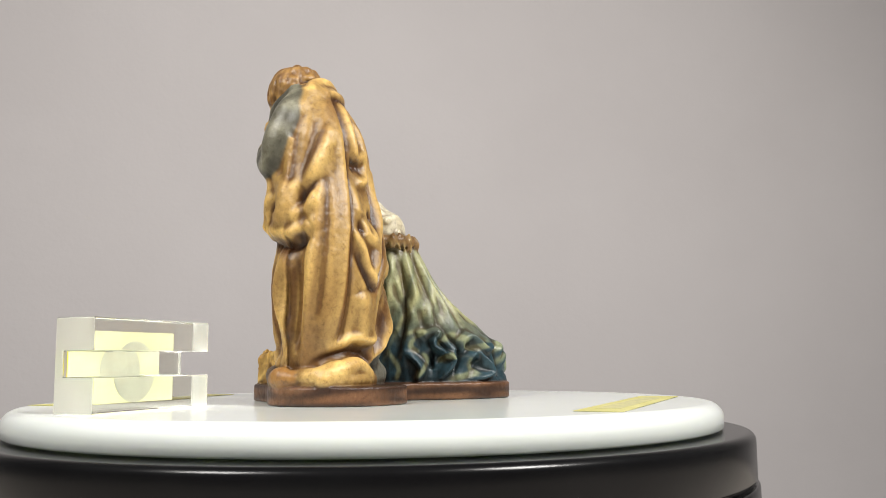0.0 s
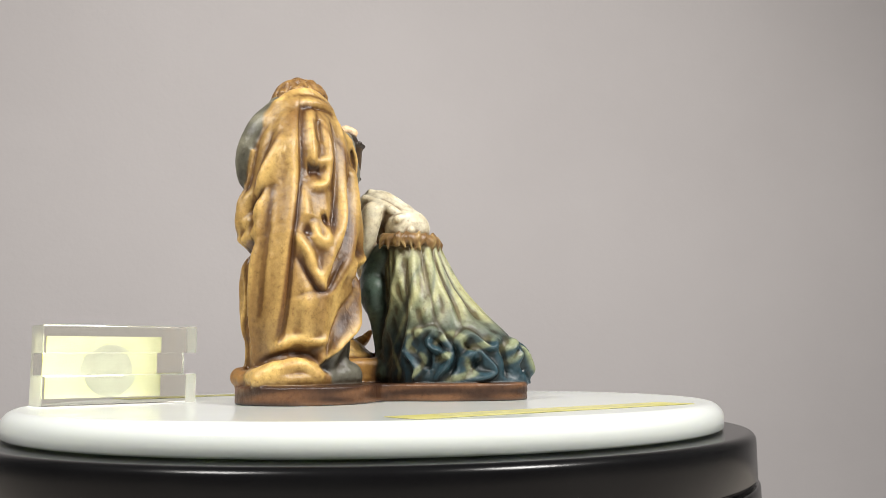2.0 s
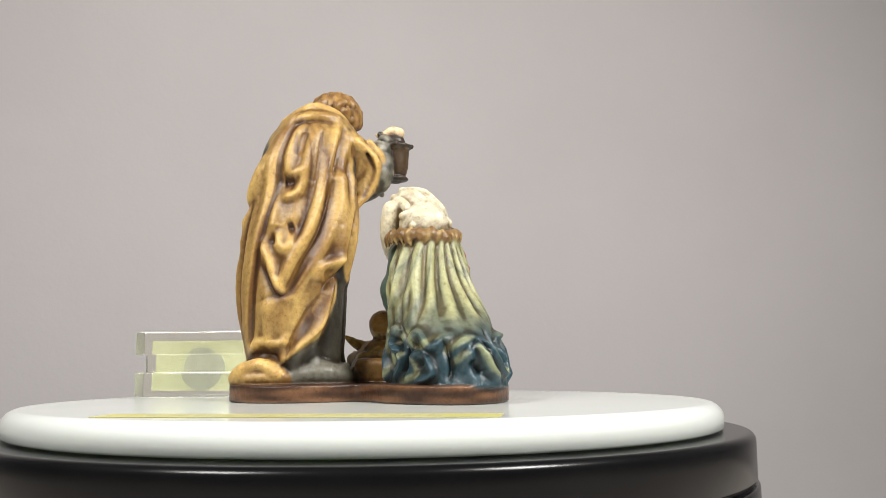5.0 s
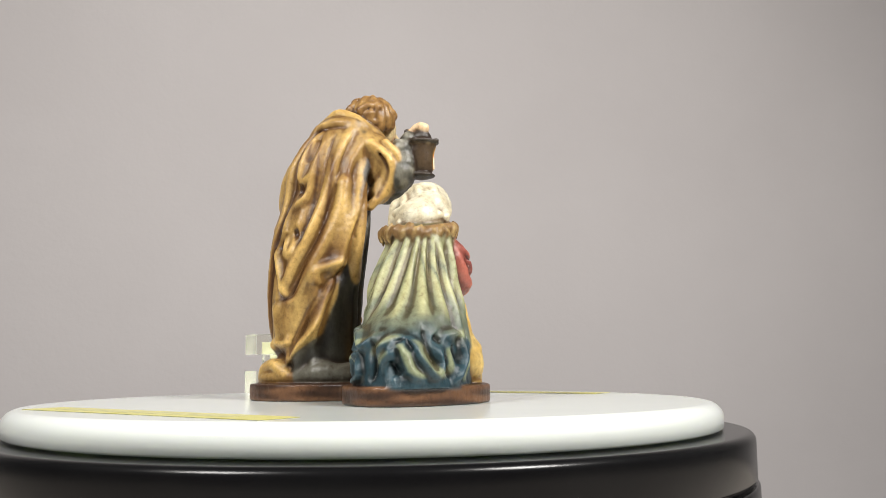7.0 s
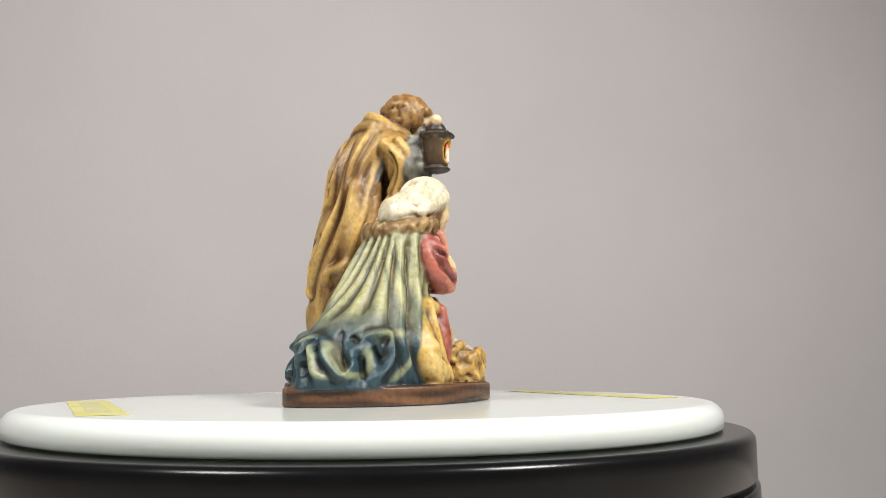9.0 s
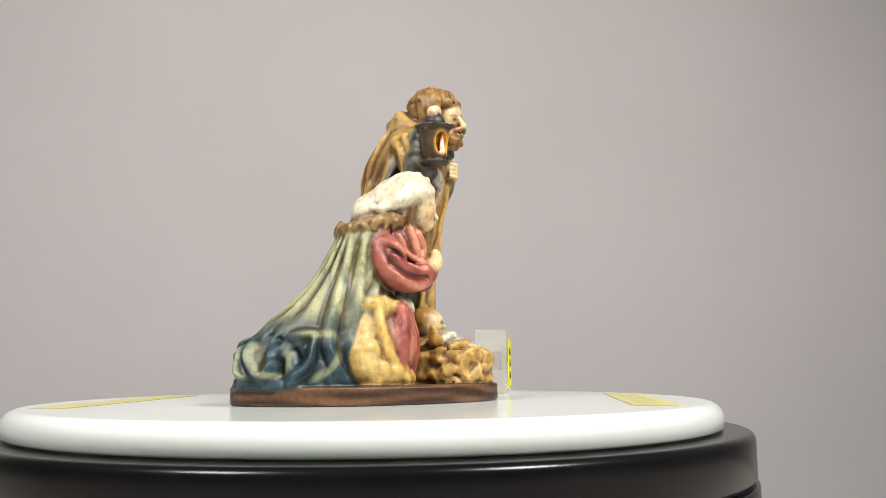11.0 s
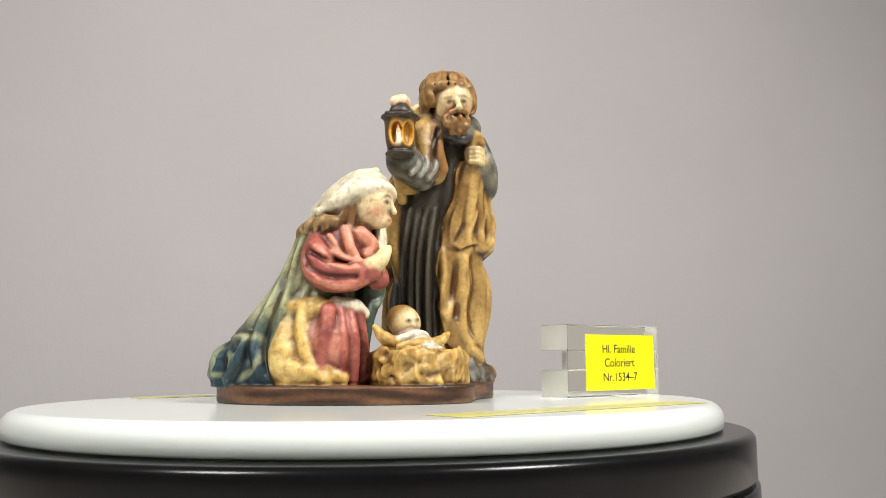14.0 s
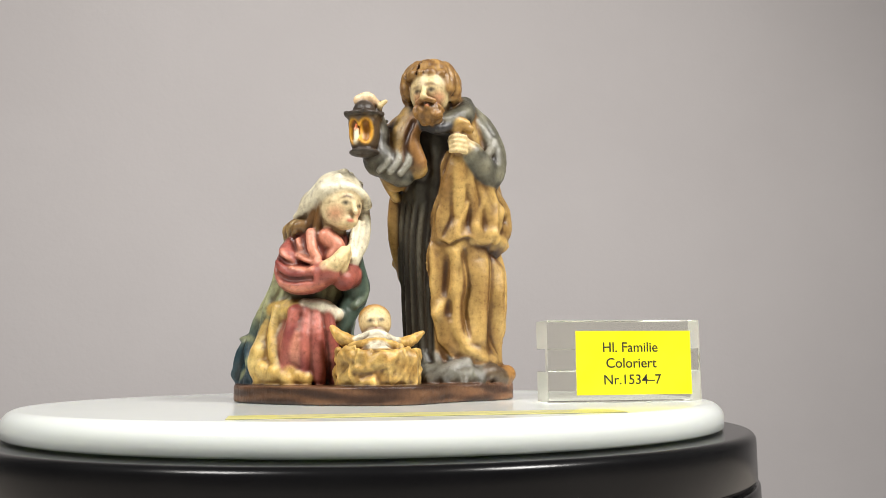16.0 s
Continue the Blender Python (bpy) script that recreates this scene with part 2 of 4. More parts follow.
    def patina_and_shade(self, i, f, col):
        """Patina and painted-in shade darken grooves; dry brush and painted highlights lighten sharp edges."""
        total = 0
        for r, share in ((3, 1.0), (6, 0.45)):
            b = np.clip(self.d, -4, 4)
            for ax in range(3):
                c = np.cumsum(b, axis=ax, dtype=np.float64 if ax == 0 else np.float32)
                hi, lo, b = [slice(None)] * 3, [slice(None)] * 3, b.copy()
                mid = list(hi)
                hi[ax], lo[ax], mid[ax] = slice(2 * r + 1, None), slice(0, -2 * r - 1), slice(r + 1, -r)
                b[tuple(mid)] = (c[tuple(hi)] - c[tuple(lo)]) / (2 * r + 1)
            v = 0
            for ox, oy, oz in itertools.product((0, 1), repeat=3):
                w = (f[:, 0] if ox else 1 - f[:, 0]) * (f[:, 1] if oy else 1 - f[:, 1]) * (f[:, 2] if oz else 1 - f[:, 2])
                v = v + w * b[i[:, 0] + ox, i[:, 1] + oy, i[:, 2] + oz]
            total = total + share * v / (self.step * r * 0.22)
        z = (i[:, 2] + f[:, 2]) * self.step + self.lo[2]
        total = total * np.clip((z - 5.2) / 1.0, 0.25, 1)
        # shade and highlights go into the colour here, on top of the patina
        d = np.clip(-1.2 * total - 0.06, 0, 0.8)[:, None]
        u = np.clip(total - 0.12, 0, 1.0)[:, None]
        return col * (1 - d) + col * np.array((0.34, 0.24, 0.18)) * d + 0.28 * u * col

    def skin(self):
        """The surface as points, quads and paint (surface nets)."""
        d, n = self.d, self.n
        neg = d < 0
        acc = np.zeros((n[0] - 1, n[1] - 1, n[2] - 1, 3), np.float32)
        cnt = np.zeros(acc.shape[:3], np.float32)
        for ax in range(3):
            for o1 in (0, 1):
                for o2 in (0, 1):
                    off = [0, 0, 0]
                    rest = [i for i in range(3) if i != ax]
                    off[rest[0]], off[rest[1]] = o1, o2
                    lo = tuple(slice(off[i], off[i] + n[i] - 1) for i in range(3))
                    off2 = list(off)
                    off2[ax] = 1
                    hi = tuple(slice(off2[i], off2[i] + n[i] - 1) for i in range(3))
                    a, b = d[lo], d[hi]
                    m = neg[lo] != neg[hi]
                    t = np.where(m, a / np.where(a == b, 1, a - b), 0)
                    cnt += m
                    acc[..., ax] += np.where(m, t, 0)
                    acc[..., rest[0]] += m * o1
                    acc[..., rest[1]] += m * o2
        m = cnt > 0
        idx = np.full(m.shape, -1, np.int64)
        idx[m] = np.arange(m.sum())
        cell = np.argwhere(m)
        pts = (cell + acc[m] / cnt[m][:, None]) * self.step + self.lo
        g = (pts - self.lo) / self.step
        i = np.minimum(g.astype(int), np.array(n) - 2)
        f = g - i
        col = 0
        for ox, oy, oz in itertools.product((0, 1), repeat=3):
            w = (f[:, 0] if ox else 1 - f[:, 0]) * (f[:, 1] if oy else 1 - f[:, 1]) * (f[:, 2] if oz else 1 - f[:, 2])
            col = col + w[:, None] * self.c[i[:, 0] + ox, i[:, 1] + oy, i[:, 2] + oz]
        col = self.patina_and_shade(i, f, col)
        quads = []
        for ax in range(3):
            lo = [slice(1, n[i] - 1) for i in range(3)]
            hi = list(lo)
            lo[ax], hi[ax] = slice(0, n[ax] - 1), slice(1, n[ax])
            a, b = neg[tuple(lo)], neg[tuple(hi)]
            for first, flip in ((a & ~b, False), (~a & b, True)):
                e = np.argwhere(first)
                if not len(e):
                    continue
                for i in range(3):
                    if i != ax:
                        e[:, i] += 1
                u, v = [(1, 2), (2, 0), (0, 1)][ax]
                q = []
                for du, dv in ((1, 1), (0, 1), (0, 0), (1, 0)):
                    f = e.copy()
                    f[:, u] -= du
                    f[:, v] -= dv
                    q.append(idx[f[:, 0], f[:, 1], f[:, 2]])
                q = np.stack(q, 1)
                quads.append(q[:, ::-1] if flip else q)
        return pts, np.concatenate(quads), col


def wobble(x, y, z, s, seed=0.0):
    """Soft waves between -1 and 1 with a wavelength of about s mm."""
    f = 6.283 / s
    return (np.sin(f * (x + 0.31 * y) + seed + 1.7 * np.sin(f * 0.53 * z + seed)) + np.sin(f * (0.83 * y - 0.4 * z) + 2.1 * seed + 1.3 * np.sin(f * 0.61 * x))
            + np.sin(f * (0.91 * z + 0.27 * x) + 0.7 * seed + 1.5 * np.sin(f * 0.47 * y + 2))) / 3


NA = 720


class Loft:
    """A tall body of oval sections (z, cx, cy, rx, ry), all turned by one angle, with folds along it."""

    def __init__(self, sections, turn=0.0, folds=None):
        s = np.array(sections, np.float32)
        zz = np.linspace(s[0, 0], s[-1, 0], 200)
        t = np.interp(zz, s[:, 0], np.arange(len(s)))
        vals = []
        for k in range(1, 5):
            e = np.concatenate([[2 * s[0, k] - s[1, k]], s[:, k], [2 * s[-1, k] - s[-2, k]]])
            i = np.minimum(t.astype(int), len(s) - 2)
            f = t - i
            a, b, c, d = e[i], e[i + 1], e[i + 2], e[i + 3]
            vals.append(0.5 * (2 * b + (c - a) * f + (2 * a - 5 * b + 4 * c - d) * f * f + (3 * b - a - 3 * c + d) * f ** 3))
        self.z, self.v, self.a, self.folds = zz, vals, radians(turn), folds
        self.high = self.z[-1] - self.z[0]
        self.relief = np.zeros((NA, int(self.high / 0.25) + 2), np.float32)
        self.local_relief = None

    def fold(self, height, east, west, line, sharp=False):
        """A fold of cloth along (direction, height) pairs: raised or sunk by so many mm, falling off over east mm on the one side and west mm on the other."""
        p = np.array(line, np.float32)
        e = np.vstack([2 * p[0] - p[1], p, 2 * p[-1] - p[-2]])
        q = []
        for i in range(1, len(e) - 2):
            for t in np.arange(0, 1, 0.2):
                a, b, c, d = e[i - 1:i + 3]
                q.append(0.5 * (2 * b + (c - a) * t + (2 * a - 5 * b + 4 * c - d) * t * t + (3 * b - a - 3 * c + d) * t ** 3))
        p = np.array(q + [p[-1]], np.float32)
        z = (self.z[0] + 0.25 * np.arange(self.relief.shape[1]))[None, :]
        cx, cy, rx, ry = self.at(p[:, 1].mean())
        k = radians(1) * (rx + ry) / 2
        a = np.arange(NA)[:, None] * (360 / NA)
        best, side, where = np.full(self.relief.shape, 1e9, np.float32), np.zeros(self.relief.shape, np.float32), np.zeros(self.relief.shape, np.float32)
        for i, (g, h) in enumerate(zip(p, p[1:])):
            ux, uz = (h[0] - g[0]) * k, h[1] - g[1]
            dx, dz = (np.mod(a - g[0] + 180, 360) - 180) * k, z - g[1]
            t = np.clip((dx * ux + dz * uz) / (ux * ux + uz * uz + 1e-6), 0, 1)
            d = np.hypot(dx - t * ux, dz - t * uz)
            near = d < best
            best = np.where(near, d, best)
            side = np.where(near, ux * dz - uz * dx, side)
            where = np.where(near, (i + t) / (len(p) - 1), where)
        w = 0.85 * np.where(side > 0, east, west)
        f = np.exp(-best / w) if sharp else np.exp(-(best / w) ** 2)
        self.relief += 1.1 * height * f * (1 - 0.65 * np.abs(2 * where - 1) ** 5)

    def look_up(self, grid, a, z):
        i = np.mod(a, 2 * math.pi) * (NA / (2 * math.pi))
        j = np.clip((z - self.z[0]) / 0.25, 0, grid.shape[1] - 1.01) + 0 * i
        i0, j0 = i.astype(np.int32), j.astype(np.int32)
        f, g = i - i0, j - j0
        i1, i0 = (i0 + 1) % NA, i0 % NA
        return (grid[i0, j0] * (1 - f) + grid[i1, j0] * f) * (1 - g) + (grid[i0, j0 + 1] * (1 - f) + grid[i1, j0 + 1] * f) * g

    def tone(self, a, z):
        """How far a spot stands out from the cloth around it, in mm: hollows get patina and painted-in shade."""
        if self.local_relief is None:
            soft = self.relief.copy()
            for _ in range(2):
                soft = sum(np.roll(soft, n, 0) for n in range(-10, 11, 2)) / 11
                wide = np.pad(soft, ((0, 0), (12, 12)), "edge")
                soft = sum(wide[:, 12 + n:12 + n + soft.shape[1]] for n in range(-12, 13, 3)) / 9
            self.local_relief = self.relief - soft
        return self.look_up(self.local_relief, a, z)

    def at(self, z):
        return [np.interp(z, self.z, v) for v in self.v]

    def form(self):
        def form(x, y, z):
            cx, cy, rx, ry = [np.float32(v) if np.ndim(v) == 0 else v.astype(np.float32) for v in self.at(z)]
            c, s = math.cos(self.a), math.sin(self.a)
            px, py = x - cx, y - cy
            u, v = (c * px + s * py) / rx, (-s * px + c * py) / ry
            k0 = np.sqrt(u * u + v * v) + 1e-5
            k1 = np.sqrt((u / rx) ** 2 + (v / ry) ** 2) + 1e-5
            e = k0 * (k0 - 1) / k1
            if self.folds:
                e = e - self.folds(np.arctan2(py, px), z)
            e = e - self.look_up(self.relief, np.arctan2(py, px), z)
            return np.maximum(np.maximum(e, z - self.z[-1]), self.z[0] - z)
        r = max(self.v[2].max(), self.v[3].max()) + 2
        return ([min(self.v[0]) - r, min(self.v[1]) - r, self.z[0]], [max(self.v[0]) + r, max(self.v[1]) + r, self.z[-1]], form)


# OCHRE_LIT paints light on fold crests, OCHRE_DEEP shade and patina in hollows
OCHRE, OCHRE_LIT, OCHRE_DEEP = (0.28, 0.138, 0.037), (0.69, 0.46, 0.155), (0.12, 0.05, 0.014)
BROWN, TUNIC, SLATE = (0.13, 0.06, 0.022), (0.06, 0.055, 0.042), (0.15, 0.144, 0.115)
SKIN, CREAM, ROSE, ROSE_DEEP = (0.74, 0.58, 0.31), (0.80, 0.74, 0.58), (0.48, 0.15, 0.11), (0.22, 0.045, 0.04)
TEAL, PALE, STRAW, GOLD, INKY = (0.024, 0.056, 0.074), (0.34, 0.345, 0.19), (0.44, 0.25, 0.065), (0.62, 0.40, 0.11), (0.02, 0.016, 0.012)

FAIR = (0.78, 0.63, 0.37)
# SLATE_LIT paints the highlights on the grey sleeves
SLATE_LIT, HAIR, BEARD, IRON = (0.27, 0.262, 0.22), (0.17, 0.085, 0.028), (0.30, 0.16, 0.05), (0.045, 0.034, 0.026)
# ROSE_LIT paints the highlights on the rose dress
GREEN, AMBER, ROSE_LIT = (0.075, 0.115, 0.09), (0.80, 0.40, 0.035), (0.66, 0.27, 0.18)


def mixed(a, b, w):
    w = np.clip(w, 0, 1)[..., None]
    return np.array(a, np.float32) * (1 - w) + np.array(b, np.float32) * w


def cloak_paint(x, y, z):
    """Pale yellow-green at the shoulders that turns to deep teal at the hem."""
    w = (z - 16 + 3 * wobble(x, y, z, 13, 1.0)) / 15
    return mixed(TEAL, PALE, w)


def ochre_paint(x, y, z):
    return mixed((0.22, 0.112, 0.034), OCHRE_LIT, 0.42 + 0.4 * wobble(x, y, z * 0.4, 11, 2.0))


# lighter ochre for raised folds: dry brush and light put into the colour
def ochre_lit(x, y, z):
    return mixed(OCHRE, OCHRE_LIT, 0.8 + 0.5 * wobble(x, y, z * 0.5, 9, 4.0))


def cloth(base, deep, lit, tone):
    """Cloth: patina and shade painted into its hollows, dry brush and light onto crests."""
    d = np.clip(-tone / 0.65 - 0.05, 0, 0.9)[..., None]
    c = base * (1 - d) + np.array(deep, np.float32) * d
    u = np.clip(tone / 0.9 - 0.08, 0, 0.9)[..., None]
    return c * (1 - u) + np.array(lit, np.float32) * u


def slate_paint(x, y, z):
    return mixed((0.07, 0.068, 0.052), (0.27, 0.26, 0.19), 0.45 + 0.6 * wobble(x, y, z, 7, 1.3))


def silver_paint(x, y, z):
    return mixed((0.05, 0.049, 0.04), (0.23, 0.222, 0.18), 0.5 + 0.7 * wobble(x, y, z, 4, 2.3))


def rose_paint(x, y, z):
    return mixed(ROSE_DEEP, ROSE, 0.6 + 0.6 * wobble(x, y, z, 8, 0.6))


def gold_paint(x, y, z):
    return mixed(GOLD, (0.70, 0.52, 0.20), 0.35 + 0.6 * wobble(x, y, z, 7, 3.3))


def veil_paint(x, y, z):
    return mixed((0.80, 0.75, 0.58), (0.64, 0.55, 0.36), 0.25 + 0.5 * wobble(x, y, z, 6, 2.2))


def hair_paint(x, y, z):
    return mixed(HAIR, (0.44, 0.26, 0.085), 0.5 + 0.6 * wobble(x, y, z, 3.5, 1.1))


def straw_lit(x, y, z):
    return mixed((0.56, 0.33, 0.08), (0.68, 0.46, 0.15), 0.5 + 0.6 * wobble(x, y, z, 4, 0.2))


def wood_paint(x, y, z):
    return mixed((0.05, 0.022, 0.012), (0.20, 0.095, 0.045), 0.35 + 1.0 * wobble(x * 0.25, y * 0.25, z * 1.6, 5, 1.9))


def straw_paint(x, y, z):
    return mixed(STRAW, (0.62, 0.42, 0.14), 0.4 + 0.7 * wobble(x, y, z, 5, 3.0))


def build_figurine():
    clay = Clay((-49, -43, -1.5), (48, 37, 104), STEP)
    ball, rope = clay.ball, clay.rope

    # base plate
    plate = [(3, -37.5), (11, -35.5), (16, -30), (22, -21), (32, -15), (40, -8), (43, 1), (41, 11), (35, 19), (25, 22.5), (14, 20), (6, 12), (1.5, 9.5)]
    plate += [(-3, 13), (-9, 21), (-17, 27.5), (-27, 32), (-35, 30.5), (-40.5, 22), (-42, 10), (-40.5, -2), (-36, -11), (-28, -20.5), (-18, -29), (-8, -35)]
    for _ in range(2):
        plate = [(p[0] * w + q[0] * (1 - w), p[1] * w + q[1] * (1 - w)) for p, q in zip(plate, plate[1:] + plate[:1]) for w in (0.75, 0.25)]
    clay.add(*clay.slab(plate, 0.05, 5.0, 0.6), wood_paint, 0.3)

    joseph(clay, ball, rope)
    mary(clay, ball, rope)
    crib(clay, ball, rope)
    s, g = clay.window(clay.lo, [clay.axes[i][-1] for i in range(3)])
    lit_straw_crests(clay)
    calm = np.ones(1, np.float32)
    for c, r in (((15, -24, 87), 6), ((-6.5, -19.5, 54), 6), ((0.8, -20, 22), 4.6)):
        calm = calm * np.clip((np.sqrt((g[0] - c[0]) ** 2 + (g[1] - c[1]) ** 2 + (g[2] - c[2]) ** 2) - r) / 1.5, 0.15, 1)
    clay.d += calm * (0.045 * wobble(*g, 3.1, 0.4) + 0.035 * wobble(g[1], g[2], g[0], 1.9, 2.6) + 0.06 * wobble(g[2] * 0.4, g[0], g[1], 6.7, 1.2))

    pts, quads, col = clay.skin()
    me = bpy.data.meshes.new("nativity_figurine")
    me.vertices.add(len(pts))
    me.vertices.foreach_set("co", (pts / 1000).astype(np.float32).ravel())
    me.loops.add(quads.size)
    me.loops.foreach_set("vertex_index", quads.ravel().astype(np.int32))
    me.polygons.add(len(quads))
    me.polygons.foreach_set("loop_start", np.arange(0, quads.size, 4, dtype=np.int32))
    me.polygons.foreach_set("use_smooth", np.ones(len(quads), bool))
    at = me.color_attributes.new("paint", "FLOAT_COLOR", "POINT")
    at.data.foreach_set("color", np.concatenate([col, np.ones((len(col), 1))], 1).astype(np.float32).ravel())
    me.update(calc_edges=True)
    me.validate()
    me.materials.append(MAT_FIGURE)
    ob = new("nativity_figurine", me)
    tagged(ob, "hand-painted resin nativity group on a brown oval base", "figurine")
    return ob


def tuft(clay, c, r, paint, n, size, seed, keep):
    """Short curled locks spread over an oval of hair."""
    rnd = random.Random(seed)
    i = 0
    while i < n:
        d = Vector((rnd.gauss(0, 1), rnd.gauss(0, 1), rnd.gauss(0, 1))).normalized()
        if not keep(d):
            continue
        i += 1
        p = Vector([c[k] + d[k] * r[k] for k in range(3)])
        side = d.cross(Vector((rnd.gauss(0, 1), rnd.gauss(0, 1), rnd.gauss(0, 1)))).normalized() * size * 1.3
        clay.add(*clay.rope([(*(p - side), size * 0.6), (*(p + d * size * 0.35), size), (*(p + side), size * 0.55)]), paint, 0.5)


def eye(clay, x, y, z, r=0.8, turn=0.0):
    """A painted eye: white, dark iris and a line for the lid; turn: the way the face looks, in degrees from south."""
    c, q = math.cos(radians(turn)), math.sin(radians(turn))
    clay.stain(*clay.ball((x, y, z), (r * 1.25, 1.6, r * 0.6), (0, 0, turn)), (0.62, 0.50, 0.33), 0.4)
    clay.stain(*clay.ball((x, y, z), (r * 0.55, 1.6, r * 0.62), (0, 0, turn)), INKY, 0.4)
    clay.stain(*clay.rope([(x - c * r * 1.4, y - q * r * 1.4, z, 0.28), (x, y, z + r * 0.7, 0.32), (x + c * r * 1.4, y + q * r * 1.4, z + 0.1, 0.28)]), INKY, 0.5)


def lit_straw_crests(clay):
    """Small straw crests: dry brush and painted light on top, painted shade between."""
    s, (x, y, z) = clay.window((-13, -38, 5.5), (15, -11, 20), 0)
    keep = np.ones(1, np.float32)
    for c, r in (((15, -24, 87), 6.5), ((-6.5, -19.5, 55), 6.0), ((0.8, -20, 22), 4.8), ((25, -19.5, 74), 4.5), ((-9.5, -21, 40), 4.2), ((-2.4, -21, 77), 7)):
        keep = keep * np.clip((np.sqrt((x - c[0]) ** 2 + (y - c[1]) ** 2 + (z - c[2]) ** 2) - r) / 1.5, 0, 1)
    a = np.abs(wobble(x + 1.5 * wobble(y, z, x, 9, 1.0), y, z * 0.5, 5.6, 0.3))
    b = np.abs(wobble(y, x + 1.0 * wobble(z, x, y, 6, 2.0), z * 0.7, 3.3, 1.9))
    clay.d[s] += keep * (0.45 * (np.minimum(a, 0.4) - 0.2) + 0.22 * (np.minimum(b, 0.4) - 0.2))
    h = keep * (0.5 * np.clip(1 - a / 0.22, 0, 1) + 0.25 * np.clip(1 - b / 0.2, 0, 1) - 0.22)
    clay.c[s] = clay.c[s] * (1 + h[..., None])


def joseph(clay, ball, rope):
    """The standing figure with cloak, raised lantern and gathered apron."""
    def folds(a, z):
        return (0.25 * np.sin(9 * a + 1.5 * np.sin(2 * a + 0.05 * z)) + 0.15 * np.sin(17 * a - 0.05 * z)) * np.clip((90 - z) / 22, 0.1, 1)

    body = Loft([(4.5, 24, 0, 14.5, 12), (12, 24, 0.5, 14.5, 11.8), (25, 24, 1, 15, 12.5), (37, 24, 0.8, 15.5, 13), (50, 23.2, -0.5, 15.8, 13),
                 (62, 22.5, -2.8, 15.2, 11.8), (74, 22.1, -4.6, 14, 11.7), (82, 21.2, -6.6, 11.8, 10.2), (88, 20.1, -8.4, 8.6, 7.8), (91.5, 19.6, -9.5, 5, 4.5), (93, 19.4, -9.6, 2, 2)], 0, folds)
    fold = body.fold
    # the broad band that falls from the east shoulder, and its edge
    fold(1.7, 5.5, 5.0, [(42, 90), (39, 72), (33, 60), (26, 47), (18, 29), (14, 15)])
    fold(1.1, 0.7, 5.0, [(60, 88), (60, 65), (53, 46), (47, 29), (40, 19)])
    fold(-1.2, 1.2, 0.8, [(62, 88), (62, 65), (55, 46), (49, 29), (42, 18)], True)
    fold(-1.3, 2.0, 1.6, [(30, 76), (12, 62), (6, 46), (0, 30), (-4, 17)])
    # folds over the back
    fold(1.1, 1.6, 2.2, [(50, 87.5), (80, 88.6), (106, 88.8), (150, 88.5)])
    fold(-1.0, 1.6, 1.2, [(64, 85), (100, 86), (140, 85.6)], True)
    fold(1.2, 2.0, 2.2, [(84, 86), (80, 77), (84, 68), (104, 69.8)])
    fold(1.3, 1.8, 1.8, [(108, 80), (107, 69), (100, 62.4), (80, 60.5)])
    fold(-1.8, 2.6, 2.2, [(74, 65.5), (92, 66)])
    fold(-1.1, 1.8, 1.8, [(94, 82), (96, 74)])
    fold(1.5, 2.6, 2.2, [(150, 87), (138, 72), (128, 58), (113, 47), (99, 38.5), (85, 33)])
    fold(-1.4, 1.6, 1.6, [(124, 83), (124, 70), (116, 57), (103, 46)], True)
    fold(1.6, 2.6, 2.4, [(172, 84), (156, 68), (149, 55), (134, 43), (105, 31)])
    fold(-1.4, 1.5, 1.5, [(150, 80), (143, 63), (134, 51), (114, 40), (98, 33)], True)
    fold(0.6, 1.6, 1.6, [(27, 68), (21, 46), (11, 24)])
    fold(-0.6, 1.2, 1.2, [(34, 60), (29, 44), (20, 24)])
    fold(-1.8, 2.2, 2.2, [(100, 51.5), (92, 50.5)])
    fold(-1.2, 2.0, 2.0, [(76, 52), (72, 46)])
    fold(1.3, 1.8, 1.8, [(58, 47), (73, 41), (85, 34), (96, 30)])
    fold(1.0, 2.0, 2.0, [(68, 60), (72, 52), (88, 45), (104, 47)])
    fold(-1.5, 1.4, 1.0, [(60, 40), (80, 32.4), (93, 30.6), (108, 33.6), (124, 41)], True)
    fold(1.6, 5.0, 4.5, [(70, 30), (76, 24), (78, 18)])
    fold(-1.3, 1.6, 1.2, [(138, 31), (106, 18.4), (92, 7.3)], True)
    fold(1.2, 3.0, 2.2, [(160, 36), (136, 22), (100, 8)])
    fold(1.3, 1.8, 1.5, [(36, 14.5), (57, 17.4), (89, 17), (101, 18.6)])
    fold(-1.5, 1.6, 1.4, [(18, 11.8), (47, 14), (79, 13.2), (93, 9.5)], True)
    # the west side
    fold(-1.5, 1.8, 1.8, [(166, 76), (162, 64), (158, 53)])
    fold(1.4, 0.8, 4.0, [(192, 76), (176, 65), (171, 56), (164, 47), (160, 41), (148, 31), (132, 20), (70, 7)])
    fold(-1.3, 3.5, 0.8, [(197, 74), (181, 63), (176, 55), (170, 46), (166, 39), (154, 30), (140, 19)])
    fold(1.7, 2.0, 2.0, [(166, 42), (139, 39), (135, 34.5)])
    fold(-1.6, 1.3, 1.3, [(167, 38.5), (152, 36), (141, 32.4)], True)
    fold(1.2, 2.4, 2.0, [(158, 34), (137, 21), (80, 9.3)])
    # swag at the east hip
    fold(1.8, 3.0, 3.0, [(40, 73), (20, 62.5), (-8, 56), (-41, 55.5)])
